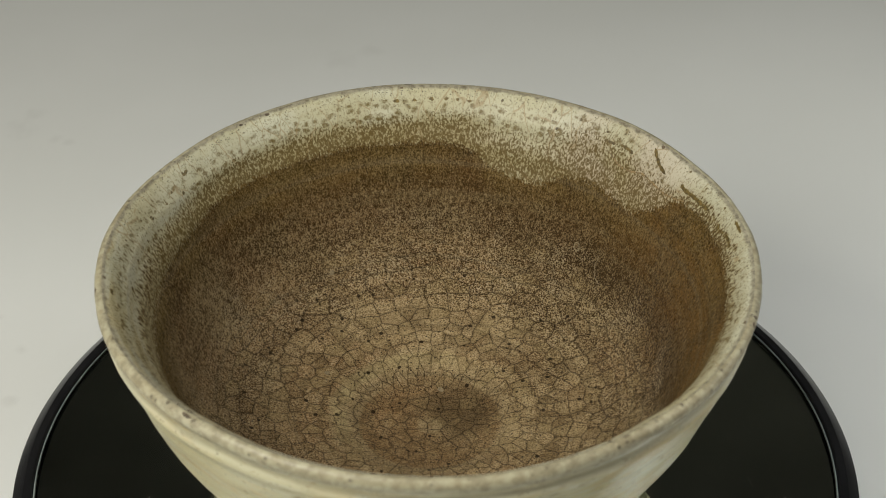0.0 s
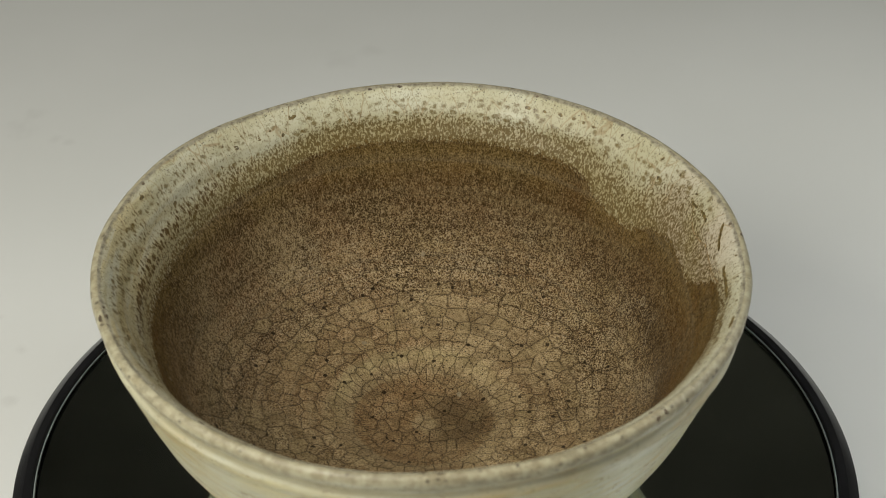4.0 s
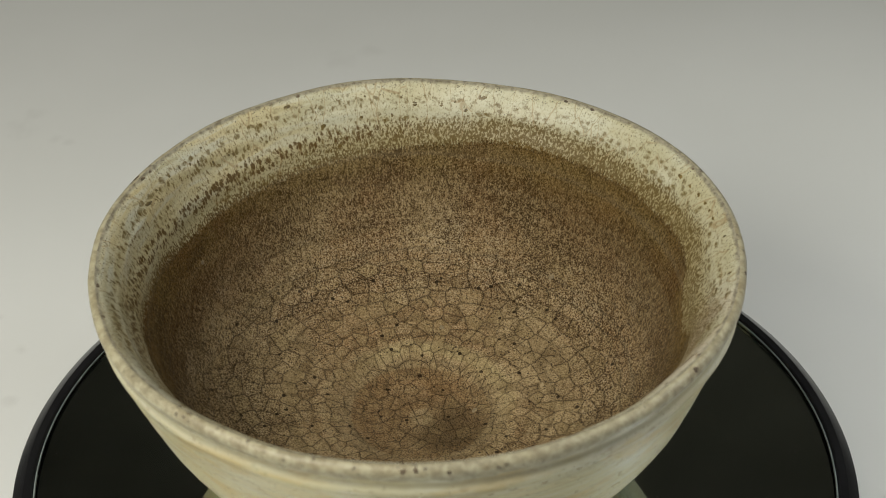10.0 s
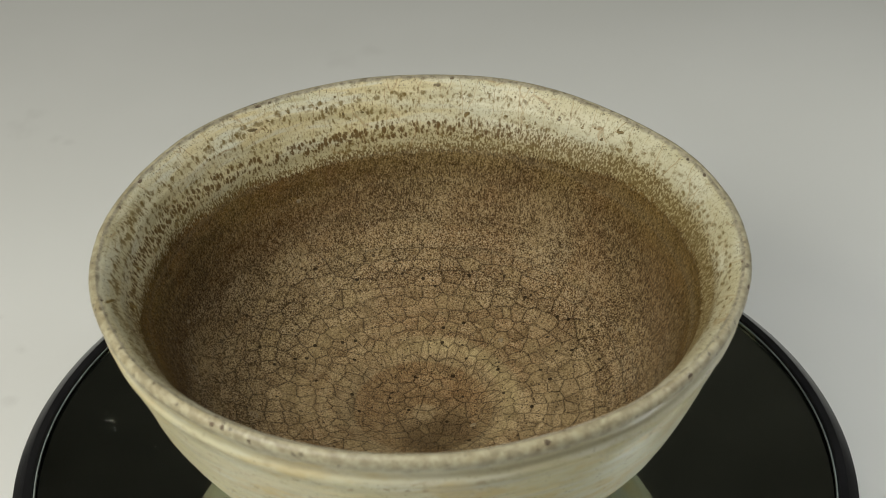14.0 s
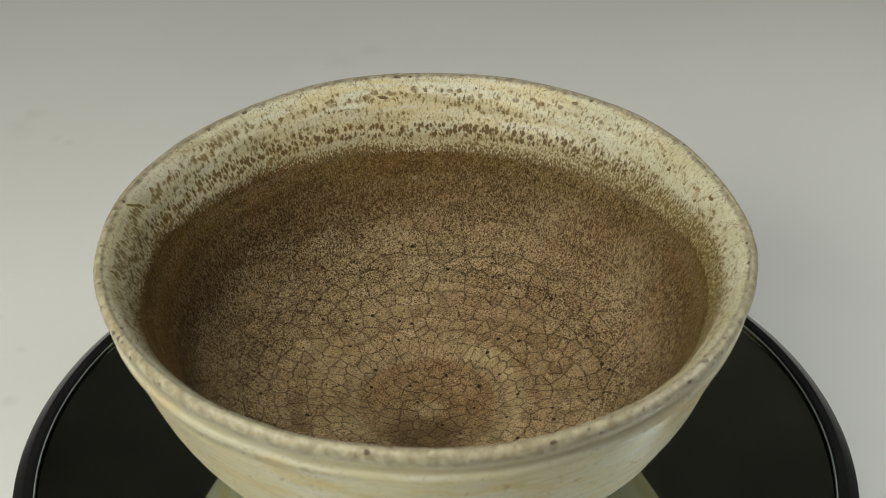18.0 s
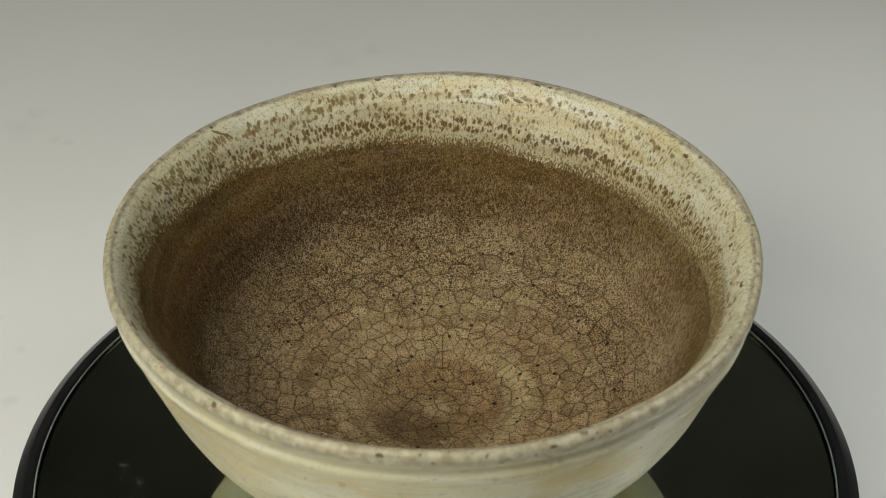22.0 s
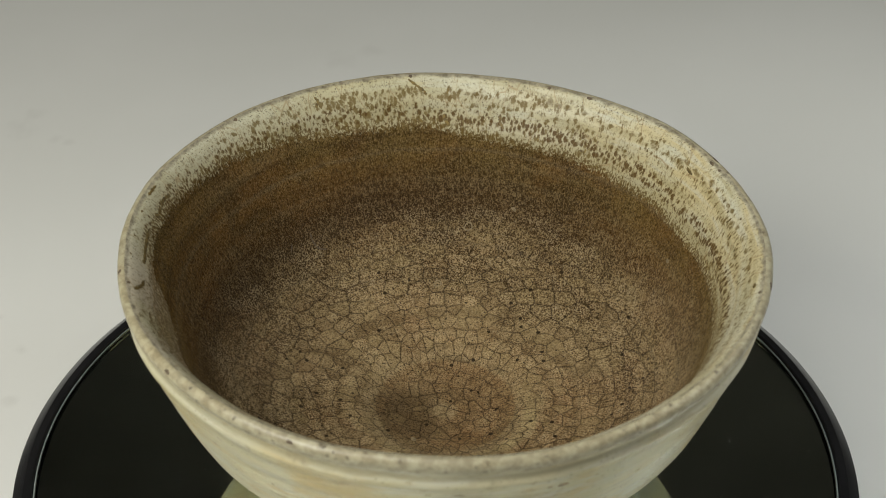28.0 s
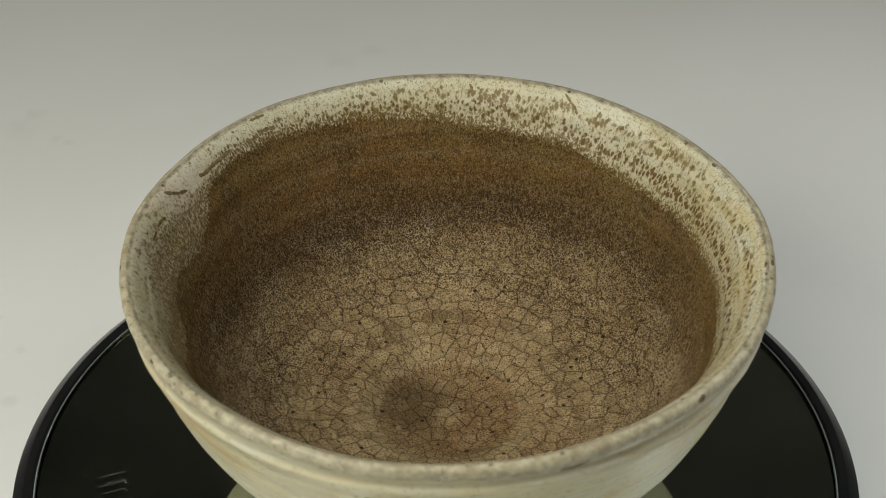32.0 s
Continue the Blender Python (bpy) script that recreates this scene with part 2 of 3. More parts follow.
    brown = n.mix(orange, brown, n.mix(n.math("ADD", mixg, n.math("MULTIPLY", lift, 0.6)), n.mix(low, (0.085, 0.040, 0.0110), (0.110, 0.058, 0.0215)), n.mix(low, (0.215, 0.113, 0.0390), (0.450, 0.268, 0.1280))))
    russet = n.math("MULTIPLY", n.curve(turn, [(0.0, 1.0), (0.06, 0.9), (0.12, 0.7), (0.2, 0.4), (0.27, 0.6), (0.36, 0.6), (0.5, 0.4), (0.60, 0.7), (0.66, 0.9), (0.78, 0.7), (0.85, 0.7), (0.92, 1.0), (1.0, 1.0)]), n.step(sunk, 40, 26))
    russet = n.math("MULTIPLY", russet, n.step(n.noise(n.scaled(wall, 1, 1, 1.4), 0.07, 4, 0.6), 0.40, 0.58))
    brown = n.mix(n.math("MULTIPLY", russet, 0.8), brown, n.mix(mixg, (0.098, 0.050, 0.0125), (0.262, 0.145, 0.0450)))
    # olive smear just under the cream
    olive = n.math("MULTIPLY", n.step(n.math("SUBTRACT", down, edge), 2.0, 15.0, 0.8, 0), n.step(patch, 0.30, 0.56))
    olive = n.math("MULTIPLY", olive, n.curve(turn, [(0.0, 0.45), (0.06, 0.5), (0.12, 0.5), (0.3, 0.6), (0.5, 0.7), (0.7, 0.6), (0.85, 0.6), (1.0, 0.45)]))
    brown = n.mix(olive, brown, n.mix(mixg, (0.084, 0.055, 0.0110), (0.262, 0.183, 0.0540)))
    # bands left by the potter's fingers
    band = n.noise(n.scaled(place, 0.12, 0.12, 1.6), 150, 3, 0.55)
    brown = n.mix(n.step(band, 0.52, 0.68, 0, 0.4), brown, n.mix(mixg, (0.100, 0.067, 0.0275), (0.300, 0.221, 0.1032)))
    turned = n.add("ShaderNodeCombineXYZ")
    n.put(turned.inputs[0], n.math("ADD", down, n.math("MULTIPLY", wob, 2.0)))
    n.put(turned.inputs[1], n.math("MULTIPLY", patch, 1.5))
    hoops = n.noise(turned.outputs[0], 0.42, 2, 0.55)
    brown = n.mix(n.step(hoops, 0.52, 0.70, 0, 0.55), brown, n.mix(mixg, n.mix(low, (0.085, 0.058, 0.026), (0.13, 0.088, 0.042)), n.mix(low, (0.255, 0.185, 0.095), (0.46, 0.355, 0.205))))
    brown = n.mix(n.step(hoops, 0.47, 0.30, 0, 0.5), brown, n.mix(mixg, n.mix(low, (0.042, 0.024, 0.007), (0.055, 0.031, 0.012)), n.mix(low, (0.135, 0.083, 0.030), (0.24, 0.155, 0.075))))
    # pale and dark granules
    brown = n.mix(n.math("MULTIPLY", n.step(grit, 0.53, 0.66, 0, 0.8), rough_share), brown, n.mix(low, (0.310, 0.232, 0.122), (0.62, 0.505, 0.34)))
    brown = n.mix(n.math("MULTIPLY", n.step(grit, 0.46, 0.32, 0, 0.75), rough_share), brown, n.mix(low, (0.030, 0.0165, 0.0045), (0.045, 0.026, 0.0095)))
    # dark belt where the wall turns into the floor
    belt2 = n.math("MULTIPLY", n.step(n.math("ABSOLUTE", n.math("SUBTRACT", n.math("ADD", down, n.math("MULTIPLY", n.math("SUBTRACT", patch, 0.5), 16)), 33)), 0, 12, 1, 0),
                   n.curve(turn, [(0.0, 0.85), (0.05, 0.75), (0.1, 0.55), (0.2, 0.35), (0.3, 0.2), (0.4, 0.15), (0.58, 0.15), (0.7, 0.4), (0.8, 0.7), (0.92, 0.85), (1.0, 0.8)]))
    brown = n.mix(n.math("MULTIPLY", belt2, n.step(mixg, 0.25, 0.8, 0.95, 0.45)), brown, (0.040, 0.0225, 0.0105))
    # pale frost of fine granules under that belt
    frost = n.math("MULTIPLY", n.step(n.math("ABSOLUTE", n.math("SUBTRACT", n.math("ADD", down, n.math("MULTIPLY", wob, 12)), 48)), 3, 13, 1, 0), n.step(n.noise(place, 115, 4, 0.7), 0.46, 0.62))
    brown = n.mix(n.math("MULTIPLY", frost, n.step(grit, 0.47, 0.60, 0, 0.6)), brown, (0.51, 0.41, 0.265))
    # ring and pool in the middle
    pale = n.math("MULTIPLY", n.step(n.math("ABSOLUTE", n.math("SUBTRACT", n.math("ADD", mid, n.math("MULTIPLY", wob, 5)), 23.3)), 0.8, 3.0, 1, 0),
                  n.step(n.noise(place, 75, 2), 0.34, 0.54, 0.3, 1.0))
    arc = n.curve(turn, [(0.0, 0.15), (0.15, 0.3), (0.22, 0.65), (0.28, 0.9), (0.45, 1.0), (0.54, 0.8), (0.60, 0.3), (0.8, 0.12), (1.0, 0.15)])
    pale = n.math("MULTIPLY", pale, arc)
    brown = n.mix(pale, brown, n.mix(mixg, (0.240, 0.177, 0.0800), (0.640, 0.505, 0.2700)))
    pool = n.math("MULTIPLY", n.step(n.math("ADD", mid, n.math("MULTIPLY", wob, 5)), 18.3, 20.8, 1, 0), n.step(patch, 0.3, 0.66, 0.75, 0.25))
    brown = n.mix(pool, brown, n.mix(mixg, (0.070, 0.037, 0.0129), (0.330, 0.195, 0.0850)))
    brim = n.step(n.math("ABSOLUTE", n.math("SUBTRACT", n.math("ADD", mid, n.math("MULTIPLY", wob, 5)), 19.6)), 0.15, 0.8, 0.65, 0)
    brown = n.mix(n.math("MULTIPLY", brim, n.step(n.noise(place, 90, 2), 0.4, 0.6)), brown, (0.04, 0.024, 0.010))
    stain = n.add("ShaderNodeVectorMath")
    stain.operation = "DISTANCE"
    n.put(stain.inputs[0], place)
    stain.inputs[1].default_value = (0.0078, 0.0052, 0.0126)
    stained = n.step(n.math("ADD", stain.outputs["Value"], n.math("MULTIPLY", n.math("SUBTRACT", wob2, 0.5), 0.010)), 0.004, 0.0145, 0.72, 0)
    brown = n.mix(stained, brown, n.mix(mixg, (0.030, 0.019, 0.0077), (0.115, 0.078, 0.0361)))
    blotch = n.math("MULTIPLY", n.step(n.noise(n.shift(place, (0.2, 0.4, 0.1)), 170, 4, 0.65), 0.50, 0.64), n.step(mid, 44, 34))
    brown = n.mix(n.math("MULTIPLY", blotch, 0.5), brown, n.mix(mixg, (0.050, 0.031, 0.0120), (0.215, 0.142, 0.0650)))
    wash_ring = n.noise(n.scaled(turned.outputs[0], 1, 0.6, 1), 0.24, 2, 0.5)
    brown = n.mix(n.math("MULTIPLY", n.step(wash_ring, 0.52, 0.64, 0, 0.45), n.step(down, 40, 52)), brown, n.mix(mixg, (0.190, 0.135, 0.0620), (0.620, 0.480, 0.2750)))
    brown = n.mix(n.math("MULTIPLY", n.step(wash_ring, 0.47, 0.36, 0, 0.5), n.step(down, 40, 52)), brown, n.mix(mixg, (0.060, 0.036, 0.0140), (0.270, 0.180, 0.0840)))
    # crackle, strong on the floor and dying out up the wall
    ringed = n.add("ShaderNodeCombineXYZ")           # mm round a ring and out from the axis
    n.put(ringed.inputs[0], n.math("MULTIPLY", aim, 31))
    n.put(ringed.inputs[1], n.math("ADD", mid, n.math("MULTIPLY", n.step(down, 52, 30), 8.0)))
    bend = n.noise(place, 130, 2, 0.45, True)
    flat = n.shift(place, n.scaled(bend, 0.0014, 0.0014, 0.0014))
    ringed = n.shift(ringed.outputs[0], n.scaled(bend, 1.7, 1.7, 1.7))
    outer_part = n.step(mid, 12.9, 13.1)

    def crackle(size, feature, output, random_=0.9):
        """Cells of that size in mm, in rings on the floor and without order in the pool."""
        a = n.cells(flat, 1000 / size, feature, output, random_, "2D")
        b = n.cells(ringed, 1 / size, feature, output, random_, "2D")
        return n.mix(outer_part, a, b)

    far = crackle(3.8, "DISTANCE_TO_EDGE", "Distance", 0.78)
    big = n.math("MAXIMUM", n.step(far, 0.009, 0.029, 1, 0), n.step(far, 0.02, 0.14, 0.36, 0))
    small = n.step(crackle(2.1, "DISTANCE_TO_EDGE", "Distance"), 0.010, 0.040, 1, 0)
    broken = n.step(n.noise(place, 140, 2), 0.40, 0.58)
    reach = n.step(n.math("ADD", down, n.math("MULTIPLY", wob, 16)), 38, 58)
    shade = n.add("ShaderNodeSeparateColor")
    n.put(shade.inputs[0], crackle(3.8, "F1", "Color", 0.78))
    each = n.math("MULTIPLY", reach, n.step(mid, 15, 19, 0.25, 0.55))
    brown = n.mix(n.math("MULTIPLY", each, n.step(shade.outputs[0], 0.55, 1.0)), brown, n.mix(mixg, (0.150, 0.098, 0.0413), (0.460, 0.343, 0.1720)))
    brown = n.mix(n.math("MULTIPLY", each, n.step(shade.outputs[0], 0.45, 0.0, 0, 0.7)), brown, n.mix(mixg, (0.060, 0.035, 0.0138), (0.260, 0.167, 0.0731)))
    cracks = n.math("MAXIMUM", big, n.math("MULTIPLY", small, n.math("MULTIPLY", broken, n.step(mid, 26, 36, 0.0, 0.3))))
    cracks = n.math("MULTIPLY", cracks, reach)
    cracks = n.math("MULTIPLY", cracks, n.step(n.noise(place, 170, 3, 0.6), 0.32, 0.54, 0.55, 1.0))
    brown = n.mix(n.math("MULTIPLY", n.math("MULTIPLY", hair, 0.4), n.step(down, 40, 20)), brown, (0.045, 0.026, 0.009))
    brown = n.mix(n.math("MULTIPLY", cracks, 0.88), brown, (0.030, 0.0170, 0.0060))
    pits = n.math("MULTIPLY", n.step(n.cells(n.shift(flat, (0.03, 0.05, 0.01)), 270), 0.11, 0.16, 1, 0), n.step(n.noise(place, 300, 1), 0.44, 0.48))
    pits = n.math("MULTIPLY", pits, reach)
    tiny = n.math("MULTIPLY", n.step(n.cells(place, 1250), 0.16, 0.32, 1, 0), n.step(n.noise(place, 500, 1), 0.42, 0.54))
    pits = n.math("MAXIMUM", pits, n.math("MULTIPLY", n.math("MULTIPLY", tiny, reach), 0.9))
    brown = n.mix(n.math("MULTIPLY", pits, 0.9), brown, (0.018, 0.011, 0.0052))
    brown = n.mix(1.0, brown, (0.76, 0.755, 0.750), "MULTIPLY")
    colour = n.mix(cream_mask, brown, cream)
    # worn lip
    worn = n.step(n.math("ADD", down, n.math("MULTIPLY", n.math("SUBTRACT", n.noise(place, 500, 4), 0.5), 1.8)), 0.35, 1.25, 0.9, 0)
    colour = n.mix(worn, colour, n.mix(n.step(n.noise(place, 700, 4, 0.65), 0.30, 0.66), (0.11, 0.090, 0.060), (0.325, 0.290, 0.215)))
    rough = n.math("ADD", n.math("MULTIPLY", cream_mask, -0.22), n.math("ADD", 0.54, n.math("MULTIPLY", grain, 0.12)))
    height = n.math("ADD", n.math("MULTIPLY", mixg, n.math("SUBTRACT", 1.0, n.math("MULTIPLY", cream_mask, 0.8))), n.math("MULTIPLY", cream_mask, 0.55))
    height = n.math("SUBTRACT", height, n.math("MULTIPLY", n.math("MAXIMUM", cracks, pits), 0.6))
    normal = n.bump(height, 0.00028, 0.85)
    return n.surface(colour, rough, normal, Specular_IOR_Level=n.math("MULTIPLY", n.step(cream_mask, 0, 1, 0.16, 0.36), n.step(flecked, 0.2, 0.9, 1.0, 0.35)))


def glaze_outside():
    """Pale cream glaze with brushed rings, iron spots and a grey worn lip."""
    n = Nodes("glaze_outside")
    place = n.place()
    down = n.attribute("down")
    wob = n.noise(place, 70, 3)
    streak = n.noise(n.scaled(place, 0.16, 0.16, 1.7), 330, 4, 0.6)
    tone = n.noise(n.scaled(place, 0.6, 0.6, 1), 42, 3)
    colour = n.mix(n.step(tone, 0.35, 0.65), (0.455, 0.410, 0.228), (0.480, 0.458, 0.322))
    colour = n.mix(n.step(streak, 0.47, 0.70, 0, 0.5), colour, (0.53, 0.445, 0.25))
    colour = n.mix(n.step(streak, 0.50, 0.30, 0, 0.5), colour, (0.50, 0.50, 0.44))
    line = n.math("MULTIPLY", n.step(n.math("ABSOLUTE", n.math("SUBTRACT", n.math("ADD", down, n.math("MULTIPLY", wob, 5)), 11.5)), 0.5, 2.6, 1, 0), n.step(n.noise(place, 120, 3), 0.46, 0.66))
    spot = n.math("MULTIPLY", n.step(n.cells(n.scaled(place, 0.7, 0.7, 1), 330), 0.14, 0.36, 1, 0), line)
    few = n.math("MULTIPLY", n.step(n.cells(place, 160), 0.05, 0.10, 1, 0), n.step(n.noise(place, 60, 2), 0.5, 0.58))
    colour = n.mix(n.math("MULTIPLY", n.math("MAXIMUM", spot, few), 0.8), colour, (0.22, 0.14, 0.06))
    ochre = n.step(n.noise(n.scaled(place, 0.5, 0.5, 1.3), 95, 4, 0.65), 0.50, 0.64, 0, 0.8)
    colour = n.mix(ochre, colour, (0.44, 0.335, 0.140))
    rust = n.math("MULTIPLY", n.step(n.noise(n.scaled(place, 0.7, 0.7, 1.2), 420, 3, 0.65), 0.60, 0.68), n.step(n.noise(place, 85, 2), 0.45, 0.56))
    colour = n.mix(n.math("MULTIPLY", rust, 0.75), colour, (0.25, 0.165, 0.065))
    groove = n.step(n.noise(n.scaled(place, 0.05, 0.05, 2.4), 480, 3, 0.6), 0.54, 0.66, 0, 0.65)
    colour = n.mix(groove, colour, (0.345, 0.30, 0.185))
    # light caught along the ridge below the lip, painted as a pale line
    ridge_light = n.step(n.math("ABSOLUTE", n.math("SUBTRACT", n.math("ADD", down, n.math("MULTIPLY", wob, 3)), 9.0)), 0.4, 1.8, 0.3, 0)
    # shade in the groove under the lip's bead, painted as a dark line
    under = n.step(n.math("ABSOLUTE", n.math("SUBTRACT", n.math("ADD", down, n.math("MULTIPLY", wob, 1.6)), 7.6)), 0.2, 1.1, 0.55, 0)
    point = n.math("MULTIPLY", n.step(n.cells(place, 900), 0.10, 0.24, 1, 0), n.step(n.noise(place, 260, 2), 0.50, 0.58))
    colour = n.mix(n.math("MULTIPLY", point, 0.8), colour, (0.13, 0.085, 0.04))
    colour = n.mix(ridge_light, colour, (0.60, 0.58, 0.47))
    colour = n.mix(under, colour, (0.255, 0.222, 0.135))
    worn = n.step(n.math("ADD", down, n.math("MULTIPLY", n.math("SUBTRACT", n.noise(n.scaled(place, 0.6, 0.6, 1), 300, 4), 0.5), 5)), 3.2, 7.0, 0.85, 0)
    mottle = n.step(n.noise(place, 420, 4, 0.65), 0.34, 0.66)
    colour = n.mix(worn, colour, n.mix(mottle, (0.215, 0.182, 0.118), (0.40, 0.365, 0.255)))
    ragged = n.shift(place, n.scaled(n.noise(place, 700, 3, 0.6, True), 0.0016, 0.0016, 0.0016))
    specks = n.math("MULTIPLY", n.step(n.cells(ragged, 520), 0.10, 0.34, 1, 0), n.step(n.noise(place, 150, 2), 0.42, 0.56))
    specks = n.math("MULTIPLY", specks, n.step(down, 3.0, 6.4, 1, 0.25))
    colour = n.mix(n.math("MULTIPLY", specks, 0.85), colour, (0.085, 0.066, 0.045))
    colour = n.mix(n.step(n.noise(n.scaled(place, 0.4, 0.4, 1), 650, 4, 0.65), 0.5, 0.72, 0, 0.4), colour, (0.34, 0.29, 0.17))
    height = n.math("ADD", n.math("MULTIPLY", streak, 0.7), n.math("MULTIPLY", n.noise(place, 900, 3), 0.3))
    normal = n.bump(height, 0.00014, 0.4)
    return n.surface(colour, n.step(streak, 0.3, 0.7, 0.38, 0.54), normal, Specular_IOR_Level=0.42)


def plain(name, colour, rough, grain=0.0, scale=400, **more):
    n = Nodes(name)
    place = n.place()
    mottle = n.noise(place, scale, 3)
    col = n.mix(n.step(mottle, 0.3, 0.7), tuple(c * (1 - grain) for c in colour), tuple(c * (1 + grain) for c in colour))
    return n.surface(col, n.step(n.noise(place, scale * 0.3, 3), 0.3, 0.7, rough * 0.9, min(rough * 1.1, 1)), n.bump(mottle, 0.0001, 0.3), **more)


def paper():
    """White table sheet with faint marks."""
    n = Nodes("table_sheet")
    place = n.place()
    fibre = n.noise(place, 700, 3, 0.6)
    cloud = n.noise(place, 9, 3)
    colour = n.mix(n.step(cloud, 0.3, 0.7), (0.705, 0.705, 0.68), (0.74, 0.74, 0.72))
    ragged = n.math("MULTIPLY", n.math("SUBTRACT", n.noise(place, 160, 3), 0.5), 2.2)
    for x, y, size, depth in ((-0.137, 0.191, 0.007, 0.12), (-0.1335, 0.199, 0.005, 0.10), (-0.022, 0.240, 0.006, 0.10), (-0.032, 0.233, 0.008, 0.08),
                              (-0.1245, 0.1846, 0.003, 0.12), (-0.120, 0.182, 0.003, 0.12), (-0.116, 0.075, 0.003, 0.18), (-0.125, 0.0894, 0.002, 0.2),
                              (-0.1147, 0.053, 0.003, 0.14)):
        gap = n.add("ShaderNodeVectorMath")
        gap.operation = "DISTANCE"
        n.put(gap.inputs[0], place)
        gap.inputs[1].default_value = (x, y, 0)
        near = n.step(n.math("ADD", gap.outputs["Value"], n.math("MULTIPLY", ragged, size)), 0.0, size, depth, 0)
        colour = n.mix(near, colour, (0.35, 0.33, 0.31))
    return n.surface(colour, 0.62, n.bump(fibre, 0.00008, 0.25), Specular_IOR_Level=0.25)


def clear_glass():
    n = Nodes("clear_glass")
    node = n.add("ShaderNodeBsdfGlass")
    node.inputs["Color"].default_value = (0.97, 0.985, 0.965, 1)
    node.inputs["Roughness"].default_value = 0.0
    node.inputs["IOR"].default_value = 1.48
    n.tree.links.new(node.outputs[0], n.out.inputs[0])
    return n.mat


def silver_back():
    n = Nodes("mirror_silver")
    n.surface((0.82, 0.845, 0.86), 0.0, None, Metallic=1.0)
    return n.mat


INSIDE, OUTSIDE = glaze_inside(), glaze_outside()
FOOT_CLAY = plain("bare_clay", (0.40, 0.30, 0.20), 0.8, 0.2, 300)
SHEET, GLASS_CLEAR, SILVER = paper(), clear_glass(), silver_back()
BLACK = plain("black_lacquer", (0.012, 0.012, 0.013), 0.22, 0.2, 150)
GROUND_EDGE = plain("ground_glass_edge", (0.17, 0.195, 0.185), 0.6, 0.2, 300)
DUST_DIM = plain("dust_scratch", (0.32, 0.31, 0.29), 0.9, 0.1)
DUST = plain("dust_fibre", (0.75, 0.73, 0.68), 0.9, 0.1)
CHARCOAL = plain("charcoal_paint", (0.36, 0.345, 0.30), 0.9, 0.1, 8)
IRON = plain("iron_spot", (0.120, 0.083, 0.026), 0.42, 0.45, 1400)
IRON_OLIVE = plain("olive_spot", (0.150, 0.100, 0.024), 0.5, 0.4, 1300)
IRON_PALE = plain("rusty_spot", (0.23, 0.155, 0.070), 0.45, 0.45, 1200)
CHIP = plain("worn_brown", (0.105, 0.075, 0.046), 0.75, 0.4, 900)
LUMP = plain("pale_grit", (0.20, 0.15, 0.082), 0.6, 0.3, 1500)


# ---- building helpers ----
def mesh_from(name, verts, faces, mats, smooth=True, slots=None):
    me = bpy.data.meshes.new(name)
    me.from_pydata(verts, [], faces)
    for m in mats:
        me.materials.append(m)
    me.polygons.foreach_set("use_smooth", [smooth] * len(me.polygons))
    if slots is not None:
        me.polygons.foreach_set("material_index", slots)
    me.update()
    return me


def part(name, me, parent, label=""):
    ob = new(name, me)
    ob.parent = parent
    return tagged(ob, label)


def lathe(name, line, mat, turns=192, closed=False):
    """A turned solid from a line of (radius, height)."""
    verts, faces, k = [], [], len(line)
    for i in range(turns):
        a = 2 * math.pi * i / turns
        verts += [(r * math.cos(a), r * math.sin(a), z) for r, z in line]
    for i in range(turns):
        j = (i + 1) % turns
        for s in range(k if closed else k - 1):
            t = (s + 1) % k
            faces.append((i * k + s, j * k + s, j * k + t, i * k + t))
    me = mesh_from(name, verts, faces, [mat])
    bm = bmesh.new()
    bm.from_mesh(me)
    bmesh.ops.remove_doubles(bm, verts=bm.verts, dist=1e-7)
    bmesh.ops.recalc_face_normals(bm, faces=bm.faces)
    for edge in bm.edges:
        edge.smooth = edge.calc_face_angle(0.0) < 0.5
    bm.to_mesh(me)
    bm.free()
    return me


def smooth_line(points, gap):
    """A smooth line through the points (mm), resampled at even steps."""
    p = np.array([points[0], *points, points[-1]], float)
    out = []
    for i in range(1, len(p) - 2):
        a, b, c, d = p[i - 1], p[i], p[i + 1], p[i + 2]
        for t in np.linspace(0, 1, 24, endpoint=False):
            out.append(0.5 * (2 * b + (c - a) * t + (2 * a - 5 * b + 4 * c - d) * t * t + (3 * b - a - 3 * c + d) * t ** 3))
    out = np.array([*out, p[-1]])
    run = np.concatenate([[0], np.cumsum(np.hypot(*np.diff(out, axis=0).T))])
    n = max(int(run[-1] / gap), 2)
    at = np.linspace(0, run[-1], n + 1)
    return np.stack([np.interp(at, run, out[:, 0]), np.interp(at, run, out[:, 1])], 1), at


